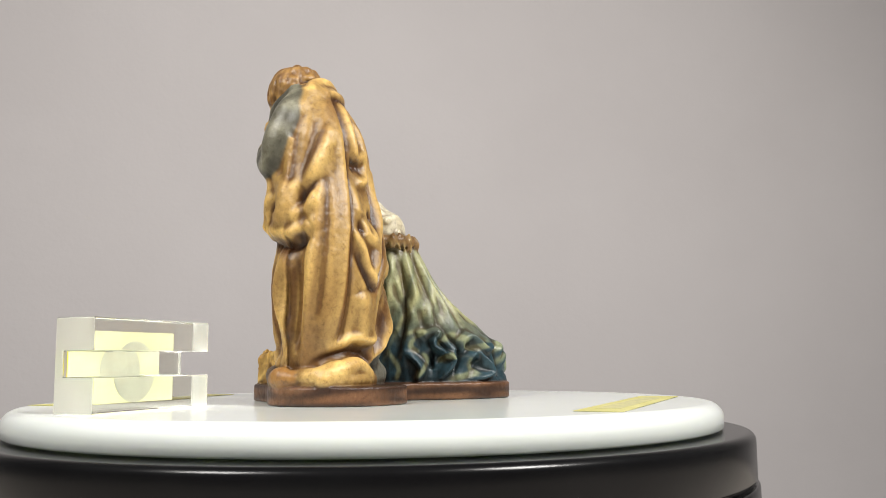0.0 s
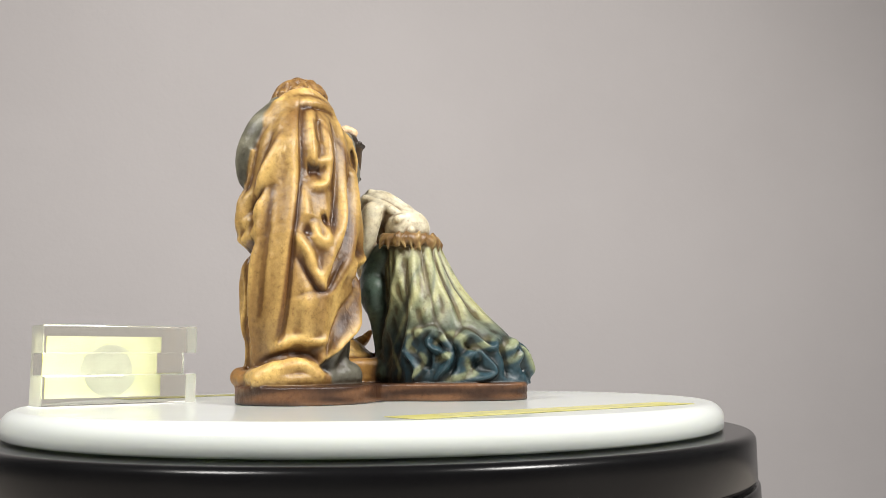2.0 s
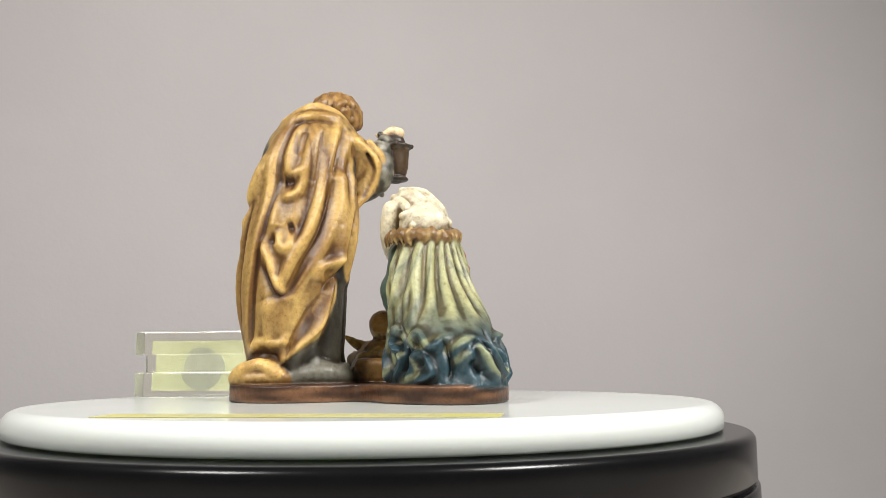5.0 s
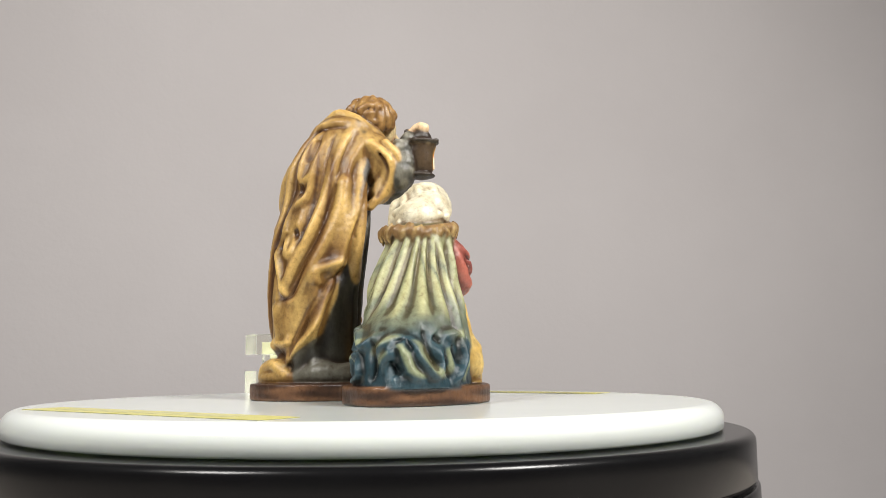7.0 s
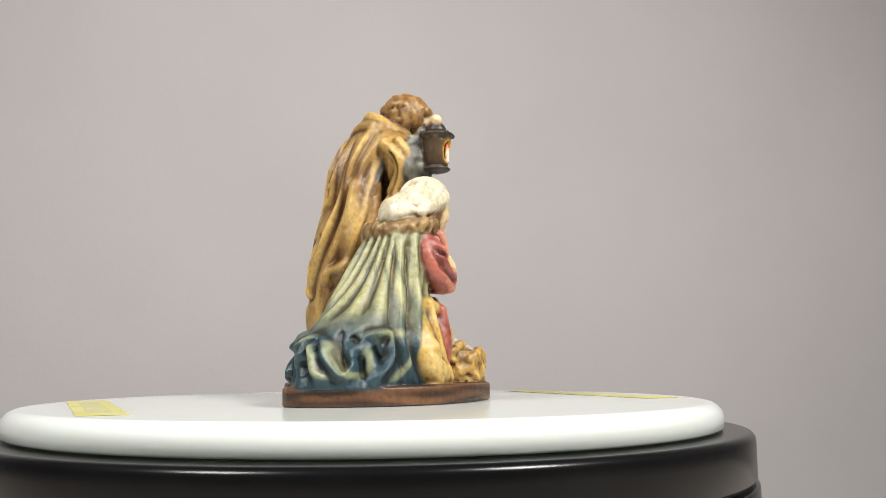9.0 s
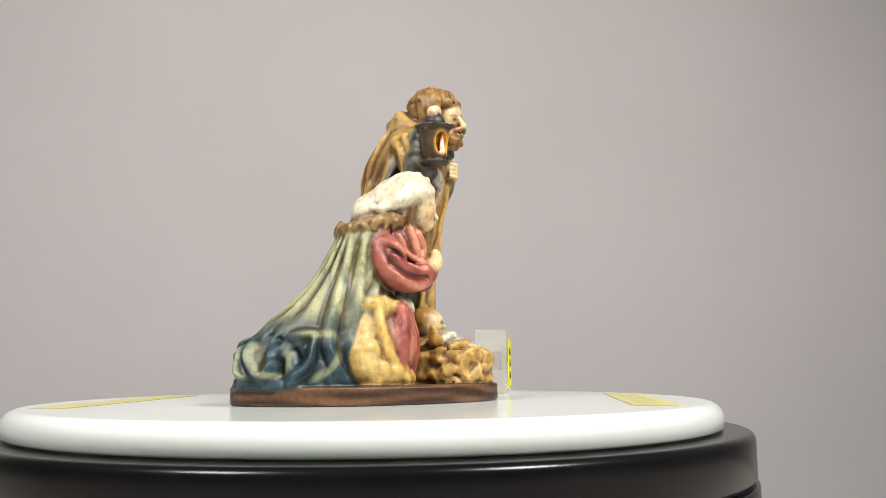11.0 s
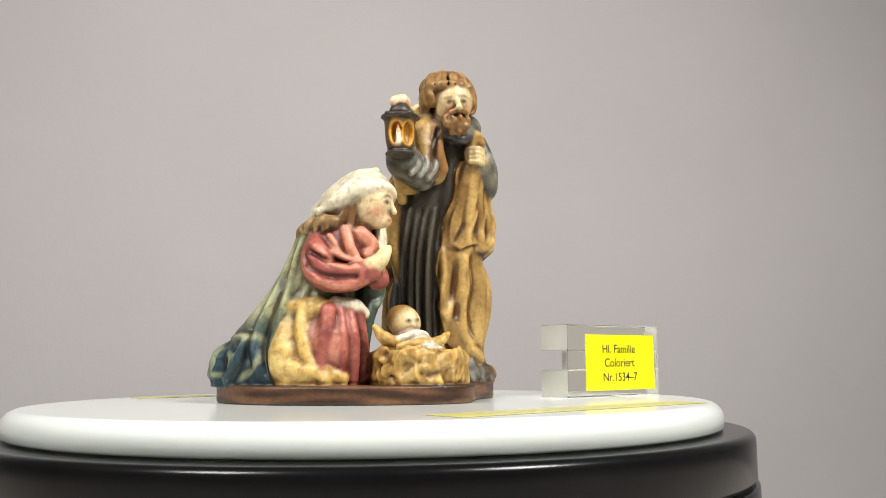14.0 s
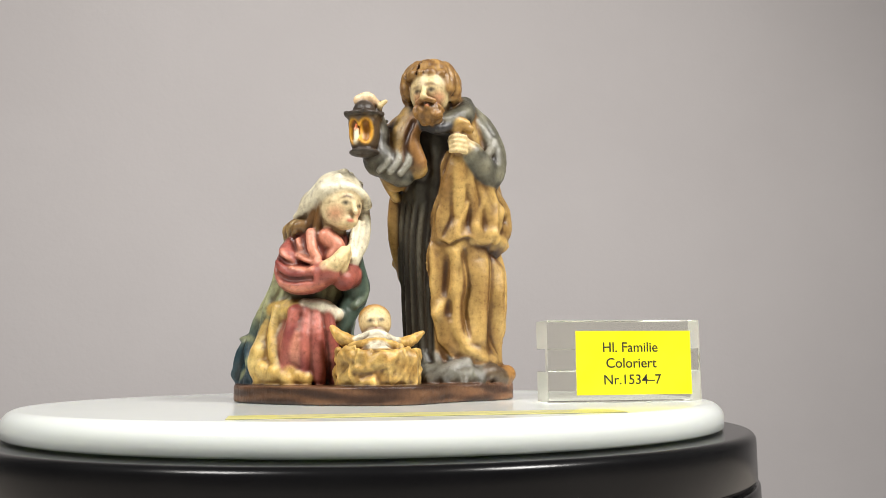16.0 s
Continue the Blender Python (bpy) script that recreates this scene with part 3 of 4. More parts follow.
    fold(1.6, 2.6, 2.6, [(24, 56.5), (-3, 50.5), (-43, 53)])
    fold(-1.6, 1.4, 1.4, [(27, 60), (4, 54), (-34, 52)], True)
    fold(1.9, 2.6, 2.2, [(-48, 48), (-9, 45.5), (14, 48)])
    fold(-2.0, 2.2, 1.6, [(-45, 43.6), (-10, 41.5), (14, 44)], True)
    fold(1.4, 2.4, 2.4, [(-20, 40), (-32, 29), (-14, 18)])
    fold(-1.6, 2.0, 2.0, [(-6, 42), (-3, 28), (-6, 16)])
    fold(1.0, 2.2, 2.2, [(13, 44), (7, 30), (3, 18)])
    # apron in front
    fold(1.6, 2.4, 2.0, [(-70, 50), (-84, 43), (-80, 37), (-87, 29), (-86, 21), (-76, 15), (-45, 11)])
    fold(-1.8, 1.2, 1.4, [(-79, 43), (-74, 33), (-77, 27), (-74, 19)], True)
    fold(-1.2, 1.8, 1.8, [(-97, 41), (-101, 32), (-97, 24)])
    fold(1.2, 1.8, 1.8, [(-91, 44), (-94, 33), (-109, 26), (-118, 24)])
    fold(1.1, 1.8, 1.8, [(-120, 46), (-116, 38), (-122, 31)])
    fold(1.8, 3.8, 3.4, [(-60, 41), (-56, 31), (-59, 23), (-66, 16)])
    fold(-1.5, 1.5, 1.5, [(-35, 44), (-45, 31), (-42, 21), (-27, 13)], True)
    fold(1.2, 1.6, 1.6, [(-69, 58), (-83, 51), (-87, 46)])
    fold(1.0, 1.6, 1.6, [(-52, 60), (-62, 52), (-60, 47)])
    fold(-1.1, 1.3, 1.3, [(-76, 60), (-92, 52), (-104, 47)], True)
    fold(-1.1, 1.3, 1.3, [(-58, 62), (-70, 54), (-72, 47)], True)
    fold(1.3, 2.0, 2.0, [(-28, 58), (-40, 52), (-48, 47)])
    # tunic
    for a in (-168, -157, -149, -137, -128):
        fold(0.55 + 0.3 * math.sin(a), 1.2, 1.0, [(a + 10, 57), (a + 1, 40), (a, 14)])
        fold(-0.8, 0.8, 0.8, [(a + 15, 57), (a + 6, 40), (a + 5, 14)], True)

    def paint(x, y, z):
        a = np.degrees(np.arctan2(y + 1.5, x - 23)) + 0 * z
        a = np.mod(a, 360)
        zf = z + 0 * a
        left = np.interp(zf, [5, 7, 20, 31, 41, 47, 56, 65, 76], [56, 66, 134, 150, 161, 165, 172, 177, 192])
        right = 242 + np.clip((z - 40) / 30, 0, 1) * 30
        front = np.clip((np.minimum(a - left, right - a) + 1.5 * wobble(x, y, z, 9, 5.0)) / 3, 0, 1)
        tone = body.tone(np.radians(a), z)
        # cloak and tunic get shade in hollows and light on crests, in the paint
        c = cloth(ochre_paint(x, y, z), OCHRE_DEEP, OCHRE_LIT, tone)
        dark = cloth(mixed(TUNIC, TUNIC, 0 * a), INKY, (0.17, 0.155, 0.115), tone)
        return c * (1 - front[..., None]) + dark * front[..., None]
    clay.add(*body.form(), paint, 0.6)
    # apron in two layers with a broken hem
    skin = body.form()[2]

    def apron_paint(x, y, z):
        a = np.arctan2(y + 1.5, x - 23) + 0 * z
        # same painted-in shade and light as on the cloak
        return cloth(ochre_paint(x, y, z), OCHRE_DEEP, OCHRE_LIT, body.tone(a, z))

    def layer(thick, hem, top, west, east):
        def form(x, y, z):
            a = np.degrees(np.arctan2(y + 1.5, x - 23)) + 0 * z
            low = hem + 2.0 * np.abs(np.sin(np.radians(a) * 4.2 + 0.6))
            if hem < 40:
                low = np.interp(a, [-128, -120, -113, -79, -28, 0], [30, 24, 17, 10.5, 8, 8])
            side = np.maximum(west + np.clip((z - 44) / 28, 0, 1) * 30 + 3 * np.sin(z * 0.42 + 1) - a, a - east) * 0.22
            return np.maximum(np.maximum(skin(x, y, z) - thick - 0.3 * wobble(x, y, z * 0.5, 8, 3.7), side), np.maximum(low - z, z - top))
        return [5, -22, 5], [46, 6, 80], form
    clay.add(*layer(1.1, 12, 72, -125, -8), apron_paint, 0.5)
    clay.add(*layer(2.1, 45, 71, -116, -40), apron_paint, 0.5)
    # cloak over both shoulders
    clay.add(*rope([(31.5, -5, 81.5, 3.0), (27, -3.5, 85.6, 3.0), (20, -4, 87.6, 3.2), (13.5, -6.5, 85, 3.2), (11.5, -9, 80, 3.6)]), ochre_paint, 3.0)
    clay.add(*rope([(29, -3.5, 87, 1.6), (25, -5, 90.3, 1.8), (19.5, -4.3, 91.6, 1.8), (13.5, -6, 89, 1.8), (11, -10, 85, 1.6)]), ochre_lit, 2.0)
    # hem, shoes and the crumpled tunic at the feet
    clay.add(*rope([(35.5, 9.5, 9, 2.8), (39, 6.5, 7.6, 2.6), (38.6, 0, 7.2, 2.2)]), ochre_paint, 1.5)
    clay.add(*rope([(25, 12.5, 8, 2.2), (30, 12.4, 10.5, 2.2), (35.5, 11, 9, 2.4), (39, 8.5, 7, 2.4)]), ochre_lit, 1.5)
    clay.add(*rope([(22, 12, 6.6, 1.6), (28, 13, 6.8, 2.0), (35, 12, 6.6, 2.0), (40, 8.5, 6.4, 1.6)]), ochre_paint, 1.0)
    clay.add(*rope([(20, 10, 7, 3), (13, 8, 8, 3.6), (9, 3, 7, 3.2), (9, -4, 7, 3)]), SLATE, 1.5)
    clay.add(*rope([(15, 9, 11, 1.8), (10, 6, 9, 1.6), (8, 1, 10, 1.4)]), SLATE, 1.0)
    clay.add(*rope([(10, -6, 7, 3), (16, -11, 7.5, 3), (24, -12, 7.5, 3.2), (30, -11, 7, 3)]), SLATE, 1.4)
    clay.add(*rope([(17, -13, 6.5, 2), (22, -13, 9, 1.8), (27, -12, 11, 1.5)]), (0.22, 0.21, 0.18), 1.0)
    clay.add(*rope([(22, -13.8, 6.2, 1.5), (26, -13.8, 7.0, 1.7), (30, -12.2, 6.4, 1.6)]), SLATE, 1.2)
    clay.add(*rope([(31, -11.5, 6.4, 2.0), (34, -10.4, 8, 2.6), (37.5, -7.5, 6.6, 2.4)]), (0.09, 0.06, 0.035), 1.0)
    clay.add(*rope([(36, -8, 6.5, 2.2), (39.5, -5, 7.4, 2.8), (40, -1, 7, 2.2)]), OCHRE, 1.0)
    clay.add(*rope([(22, -10.5, 17, 2), (28, -10.5, 13, 2), (34, -7.5, 11, 2.2)]), ochre_paint, 1.2)
    for k in range(7):
        a = radians(-165 + 17 * k)
        clay.add(*rope([(24 + 13.5 * math.cos(a), 0.5 + 12 * math.sin(a), 15 - 0.6 * k, 0.7), (24 + 15 * math.cos(a + 0.08), 0.5 + 13.6 * math.sin(a + 0.08), 9, 1.2),
                        (24 + 17 * math.cos(a - 0.05), 0.5 + 15.6 * math.sin(a - 0.05), 5.6, 1.3)]), (0.13, 0.12, 0.095) if k % 2 else TUNIC, 1.2)
    # west rim of the cloak that hangs free
    clay.add(*rope([(8.2, -3, 66, 2.0), (6.6, -1.5, 56, 2.0), (7.2, -0.5, 46, 2.0), (9.2, -1, 37, 1.4)]), ochre_paint, 2.5)
    clay.add(*rope([(9.5, 3, 66, 2), (8.6, 4, 54, 2.2), (9.4, 5, 42, 2)]), ochre_paint, 3)
    # swag at the east hip
    clay.add(*rope([(35, -8, 61, 2.6), (38.6, -4, 56, 2.9), (38.4, -4.5, 50, 3.4), (35, -8, 46.5, 2.6)]), ochre_paint, 1.6)
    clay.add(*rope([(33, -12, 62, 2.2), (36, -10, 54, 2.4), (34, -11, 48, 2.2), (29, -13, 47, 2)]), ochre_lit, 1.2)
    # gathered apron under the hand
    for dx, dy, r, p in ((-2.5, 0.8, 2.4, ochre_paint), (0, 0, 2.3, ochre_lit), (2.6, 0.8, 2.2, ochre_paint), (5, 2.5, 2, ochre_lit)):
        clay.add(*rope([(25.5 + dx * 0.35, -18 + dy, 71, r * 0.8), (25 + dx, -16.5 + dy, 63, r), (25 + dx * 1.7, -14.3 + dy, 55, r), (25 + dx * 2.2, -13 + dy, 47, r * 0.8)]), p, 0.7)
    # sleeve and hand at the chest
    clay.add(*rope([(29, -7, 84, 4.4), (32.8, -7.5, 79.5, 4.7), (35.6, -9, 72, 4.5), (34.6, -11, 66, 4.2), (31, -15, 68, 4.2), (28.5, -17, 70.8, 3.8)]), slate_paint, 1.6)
    # lighter ropes: highlights on the sleeve folds, in the colour
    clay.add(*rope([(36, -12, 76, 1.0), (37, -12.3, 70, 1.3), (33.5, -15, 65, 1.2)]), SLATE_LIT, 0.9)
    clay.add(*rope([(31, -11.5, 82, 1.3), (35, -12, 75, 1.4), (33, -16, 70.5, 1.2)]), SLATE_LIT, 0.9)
    clay.add(*rope([(29, -17.2, 71.2, 3.0), (25.5, -18.6, 73, 3.0), (24, -19, 74.5, 2.4)]), SKIN, 0.8)
    for k in range(4):
        clay.add(*rope([(26.5, -21, 75.0 - 1.35 * k, 0.75), (24.2, -21.6, 75.3 - 1.35 * k, 0.85), (22.4, -20.2, 75.2 - 1.3 * k, 0.75)]), SKIN, 0.4)
    clay.add(*rope([(24, -19, 77.5, 1.6), (25.4, -18.6, 79, 1.8), (28, -18.2, 78.2, 1.4)]), ochre_paint, 0.7)
    clay.add(*rope([(23.3, -19.5, 79.3, 0.9), (25, -19.8, 80.2, 0.9), (27.5, -19, 79.8, 0.8)]), ochre_lit, 0.5)
    # cowl round the neck
    clay.add(*rope([(27.5, -9, 87.5, 3), (26.5, -15.5, 83, 3), (20.5, -18.5, 80, 2.8), (15, -17.5, 80.5, 2.6), (11.5, -13, 84, 2.6)]), slate_paint, 1.2)
    clay.add(*rope([(24, -18.5, 80, 1.4), (19, -20.8, 77.5, 1.5), (14.5, -18.5, 79, 1.3)]), (0.055, 0.055, 0.06), 0.8)
    # lantern arm under the cloak
    clay.add(*rope([(14, -11, 85, 4.2), (9.5, -14, 79, 3.8), (9, -15.5, 71, 3.6), (13, -15.5, 67, 3)]), ochre_paint, 1.4)
    clay.add(*rope([(13, -16, 82, 2.4), (11.2, -18, 75, 2.4), (13.5, -17.5, 68.5, 2.2)]), (0.30, 0.15, 0.05), 0.9)
    # groove also coloured dark brown, for patina and shade in the crease
    clay.cut(*rope([(11.5, -19, 80, 0.9), (9.2, -19.8, 73, 0.9), (10.5, -19, 68, 0.8)]), 0.7, BROWN)
    clay.add(*rope([(10, -8, 80, 4.6), (5, -11, 76, 3.8), (4, -12, 70, 3.8), (7, -10, 64.5, 3.4)]), ochre_paint, 1.4)
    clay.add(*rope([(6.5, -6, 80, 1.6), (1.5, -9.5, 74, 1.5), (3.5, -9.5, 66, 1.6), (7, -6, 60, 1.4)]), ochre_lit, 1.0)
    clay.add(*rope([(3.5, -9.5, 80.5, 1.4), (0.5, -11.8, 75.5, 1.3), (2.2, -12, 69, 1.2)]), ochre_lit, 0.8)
    # this crease too has patina and shade in its colour
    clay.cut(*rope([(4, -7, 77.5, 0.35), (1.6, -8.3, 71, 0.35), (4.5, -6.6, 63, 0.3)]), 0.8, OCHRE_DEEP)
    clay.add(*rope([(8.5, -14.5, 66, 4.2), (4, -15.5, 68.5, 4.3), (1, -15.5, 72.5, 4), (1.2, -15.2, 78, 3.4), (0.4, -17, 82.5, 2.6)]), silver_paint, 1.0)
    # lighter wraps with their highlights painted on
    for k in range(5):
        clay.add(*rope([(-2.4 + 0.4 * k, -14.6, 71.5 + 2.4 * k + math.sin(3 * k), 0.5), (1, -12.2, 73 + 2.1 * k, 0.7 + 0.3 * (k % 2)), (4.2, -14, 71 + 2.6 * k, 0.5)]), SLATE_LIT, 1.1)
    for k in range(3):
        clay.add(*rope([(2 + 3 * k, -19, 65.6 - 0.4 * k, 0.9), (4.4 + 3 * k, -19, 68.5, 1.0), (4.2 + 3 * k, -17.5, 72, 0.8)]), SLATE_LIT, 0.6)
    # head
    clay.add(*rope([(19, -13, 84, 4.6), (17, -17, 88, 4.8)]), SKIN, 1)
    clay.add(*ball((16.6, -19.6, 88.6), (5.8, 5.7, 6.9), (12, 0, 0)), SKIN, 0.8)
    clay.add(*rope([(14.5, -24.9, 88.2, 0.55), (14.2, -26.2, 85.6, 1.0)]), SKIN, 0.8)
    clay.add(*ball((17.0, -16.4, 92.4), (7.1, 6.5, 6.0)), HAIR, 0.6)
    tuft(clay, (17.0, -15.6, 92.0), (7.3, 6.9, 6.2), hair_paint, 34, 1.3, 4, lambda d: d.z > -0.6 and d.y > -0.1)
    for k in range(26):
        a = radians(-90 - 24 + k * 360 / 26)
        c, q = math.cos(a), math.sin(a)
        off = abs(((k * 360 / 26 + 180) % 360) - 180)
        low = 91.6 if off < 42 else 87.5 if off < 80 else 86.6
        wave = 1.0 * math.sin(2.4 * k)
        clay.add(*rope([(17.2 + 1.5 * c, -15.2 + 1.5 * q, 97.8, 0.9), (17 + 5.2 * c, -16 + 4.8 * q, 96.6 + 0.3 * wave, 1.3), (17 + 7.3 * c, -16.3 + 6.6 * q, 93, 1.5),
                        (17 + 7.5 * c - 0.8 * wave * q, -16.6 + 6.9 * q + 0.8 * wave * c, low + 1.6, 1.4), (17 + 6.7 * c, -16.6 + 6.3 * q, low, 0.8)]), hair_paint, 0.5)
        clay.cut(*rope([(17 + 5.6 * math.cos(a + 0.12), -16 + 5.2 * math.sin(a + 0.12), 97.4, 0.4), (17 + 8.4 * math.cos(a + 0.12), -16.3 + 7.7 * math.sin(a + 0.12), 93, 0.5)]), 0.5, HAIR)
    clay.add(*ball((16.0, -22.2, 82.2), (3.8, 3.1, 3.6)), BEARD, 0.8)
    tuft(clay, (16.0, -22.2, 82.2), (3.8, 3.2, 3.5), BEARD, 30, 0.6, 8, lambda d: d.y < 0.3 and d.z < 0.35)
    clay.add(*rope([(12.6, -24.2, 84.2, 0.7), (14.6, -26, 85.0, 0.8), (17.4, -25.6, 84.4, 0.7)]), BEARD, 0.4)
    eye(clay, 12.4, -23.6, 87.3, 0.85, -38)
    eye(clay, 16.5, -25.2, 87.7, 0.85, -8)
    clay.stain(*rope([(10.9, -22.2, 88.5, 0.3), (12.9, -24.2, 88.9, 0.35)]), BROWN, 0.4)
    clay.stain(*rope([(14.8, -25.2, 89.2, 0.35), (16.6, -25.4, 89.6, 0.35), (18.6, -24.6, 89.0, 0.3)]), BROWN, 0.4)
    clay.stain(*ball((12.6, -23.4, 85.2), (1.6, 1.6, 1.4)), (0.76, 0.40, 0.22), 2.2)
    clay.stain(*ball((18.8, -24.2, 85.8), (1.8, 1.8, 1.4)), (0.76, 0.40, 0.22), 2.2)
    clay.stain(*ball((15.4, -26.0, 83.2), (0.9, 1.4, 0.3)), (0.50, 0.16, 0.08), 0.4)
    clay.add(*ball((8.6, -11, 75), (5, 5, 9)), ochre_paint, 1.0)
    clay.add(*ball((1.6, -13.6, 70.5), (4.4, 4.0, 5.6)), silver_paint, 1.0)
    lantern(clay, ball, rope)


def lantern(clay, ball, rope):
    x, y = -2.4, -20.0
    clay.add(*rope([(x, y, 72.6, 3.4), (x, y, 75, 4.2), (x, y, 79.5, 4.5)]), (0.085, 0.055, 0.03), 0.5)
    clay.add(*ball((x, y, 70.6), (4.3, 4.3, 1.1)), IRON, 0.6)
    clay.add(*ball((x, y, 81.4), (5.6, 5.6, 1.15)), IRON, 0.4)
    clay.add(*rope([(x, y, 82, 3.6), (x, y, 84, 2.2), (x, y, 86.4, 0.9)]), IRON, 0.5)
    # paler ring: the highlight along the rim, painted as a band
    clay.add(*ball((x, y, 80.4), (4.9, 4.9, 0.5)), (0.22, 0.16, 0.08), 0.3)
    for a in (-165, -90, -15, 45, 105):
        p = (x + 5.3 * math.cos(radians(a)), y + 5.3 * math.sin(radians(a)))
        clay.add(*ball((*p, 81.6), (0.8, 0.8, 0.7)), IRON, 0.5)
    for a in (-138, -84):
        p = (x + 4.1 * math.cos(radians(a)), y + 4.1 * math.sin(radians(a)))
        clay.cut(*ball((*p, 76), (1.9, 1.9, 3.3)), 0.4, AMBER)
    clay.add(*rope([(x - 2.2, y - 2.6, 73.2, 0.8), (x - 2.2, y - 2.6, 76.5, 0.7)]), (0.85, 0.78, 0.6), 0.3)
    clay.add(*rope([(x - 2.2, y - 2.6, 76.8, 0.7), (x - 2.2, y - 2.6, 78.4, 0.3)]), (0.75, 0.16, 0.03), 0.3)
    # the hand that holds it
    clay.add(*rope([(x - 1.5, y + 0.4, 86, 1.6), (x + 1, y, 86.6, 1.8), (x + 3, y + 1, 85.6, 1.3)]), (0.80, 0.58, 0.36), 0.6)
    clay.add(*rope([(x + 3.4, y + 1.5, 82.5, 1.3), (x + 4.6, y + 2, 85.4, 1.1)]), IRON, 0.5)
    clay.add(*rope([(x + 4.4, y + 0.5, 84.4, 0.9), (x + 6.2, y + 0.2, 85.8, 0.6)]), SKIN, 0.4)


def mary(clay, ball, rope):
    """The kneeling figure with veil, rose dress and a long cloak that trails behind."""
    def folds(a, z):
        w = np.sin(9 * a + 0.04 * z + 1.2 * np.sin(3 * a))
        return (0.3 * (0.5 - np.abs(w)) + 0.15 * np.sin(19 * a + 0.8 * np.sin(0.1 * z))) * np.clip((54 - z) / 12, 0.1, 1)

    robe = Loft([(4.5, -24, 8, 24, 15.5), (15, -23.5, 8, 22, 15), (20, -22, 6, 19.5, 14), (26, -20.3, 3.5, 15, 13.3), (34, -18, 0.5, 11.5, 12.0),
                 (42, -17, -2, 9.5, 10.5), (48, -16.8, -3.5, 8, 9.2), (53, -15, -5, 5.5, 6)], 123, folds)
    fold = robe.fold
    # long folds of the skirt
    for line in ([(57, 47), (45, 34), (10, 20), (-12, 8)], [(88, 47), (82, 33), (66, 20)], [(106, 47), (101, 34), (88, 23)], [(129, 47), (122, 31), (114, 22)], [(79, 45), (71, 33), (40, 23)],
                 [(153, 47), (162, 33), (164, 22)], [(140, 46), (142, 33), (140, 23)], [(166, 46), (180, 34), (196, 20), (222, 7)], [(191, 45), (209, 31), (225, 18), (238, 7)],
                 [(29, 43), (0, 30), (-30, 18), (-22, 6)]):
        fold(1.2, 1.7, 1.7, line)
    for line in ([(72, 46), (62, 32), (48, 22)], [(97, 46), (92, 33), (78, 22)], [(118, 46), (111, 33), (101, 23)], [(147, 46), (152, 34), (152, 24)], [(160, 45), (171, 33), (180, 23), (204, 10)],
                 [(180, 44), (196, 31), (212, 18), (228, 7)], [(134, 46), (131, 33), (127, 23)], [(44, 43), (20, 28), (-8, 16)]):
        fold(-1.2, 1.3, 1.3, line, True)
    # rolled and broken cloth of the train
    for line in ([(107, 12.5), (111, 15.5), (122, 17.6), (134, 16), (139, 12.6), (148, 8.4), (156, 10.5), (154, 14.4)], [(112, 10.5), (121, 15.5), (128, 14), (132, 9.6), (139, 7)],
                 [(164, 18.7), (186, 18.5), (189, 12), (172, 6.5)], [(21, 19.6), (46, 20.6), (32, 16.2), (52, 12), (38, 6.6)],
                 [(59, 15.9), (79, 19.4), (89, 15.4), (104, 18.4)], [(64, 11.8), (79, 14), (90, 8.2), (72, 5.6)], [(3, 14), (16, 9.5), (12, 5.5)]):
        fold(2.3, 1.1, 1.7, line)
    for line in ([(117, 14), (127, 17.2), (133, 14)], [(140, 19.5), (146, 13.5), (152, 8)], [(100, 17.5), (105, 11), (103, 6)], [(118, 11.5), (124, 8)], [(172, 15.5), (180, 11)],
                 [(38, 18.4), (44, 14.5), (32, 11)], [(70, 16.4), (82, 12.4), (74, 9)], [(27, 14.5), (26, 9)], [(160, 13), (164, 7)], [(56, 19.5), (60, 13), (52, 8)], [(150, 18), (158, 16)]):
        fold(-2.4, 1.4, 1.4, line, True)

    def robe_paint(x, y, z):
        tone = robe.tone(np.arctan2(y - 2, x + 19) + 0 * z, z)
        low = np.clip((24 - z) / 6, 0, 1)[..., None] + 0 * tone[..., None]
        # besides brushed crests, light on folds and shade in hollows are painted in
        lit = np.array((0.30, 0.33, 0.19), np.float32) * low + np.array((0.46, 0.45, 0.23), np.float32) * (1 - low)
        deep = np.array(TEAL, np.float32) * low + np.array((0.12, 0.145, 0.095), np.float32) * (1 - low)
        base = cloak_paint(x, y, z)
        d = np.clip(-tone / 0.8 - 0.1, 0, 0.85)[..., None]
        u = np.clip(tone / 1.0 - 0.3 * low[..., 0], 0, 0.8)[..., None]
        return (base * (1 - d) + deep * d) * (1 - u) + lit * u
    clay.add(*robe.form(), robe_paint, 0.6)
    # rose dress
    clay.add(*ball((-17.5, -7.5, 15.5), (9.2, 8.8, 13.5)), rose_paint, 1.0)
    # lighter ball: the highlight on the knee, put into the colour
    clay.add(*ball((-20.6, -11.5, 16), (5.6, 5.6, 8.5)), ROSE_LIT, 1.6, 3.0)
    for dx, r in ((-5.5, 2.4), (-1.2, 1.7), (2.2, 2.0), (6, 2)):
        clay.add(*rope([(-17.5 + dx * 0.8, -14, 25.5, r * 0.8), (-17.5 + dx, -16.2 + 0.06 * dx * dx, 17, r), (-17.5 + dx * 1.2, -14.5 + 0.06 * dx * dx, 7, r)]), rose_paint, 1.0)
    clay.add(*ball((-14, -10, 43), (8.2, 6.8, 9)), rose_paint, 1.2)
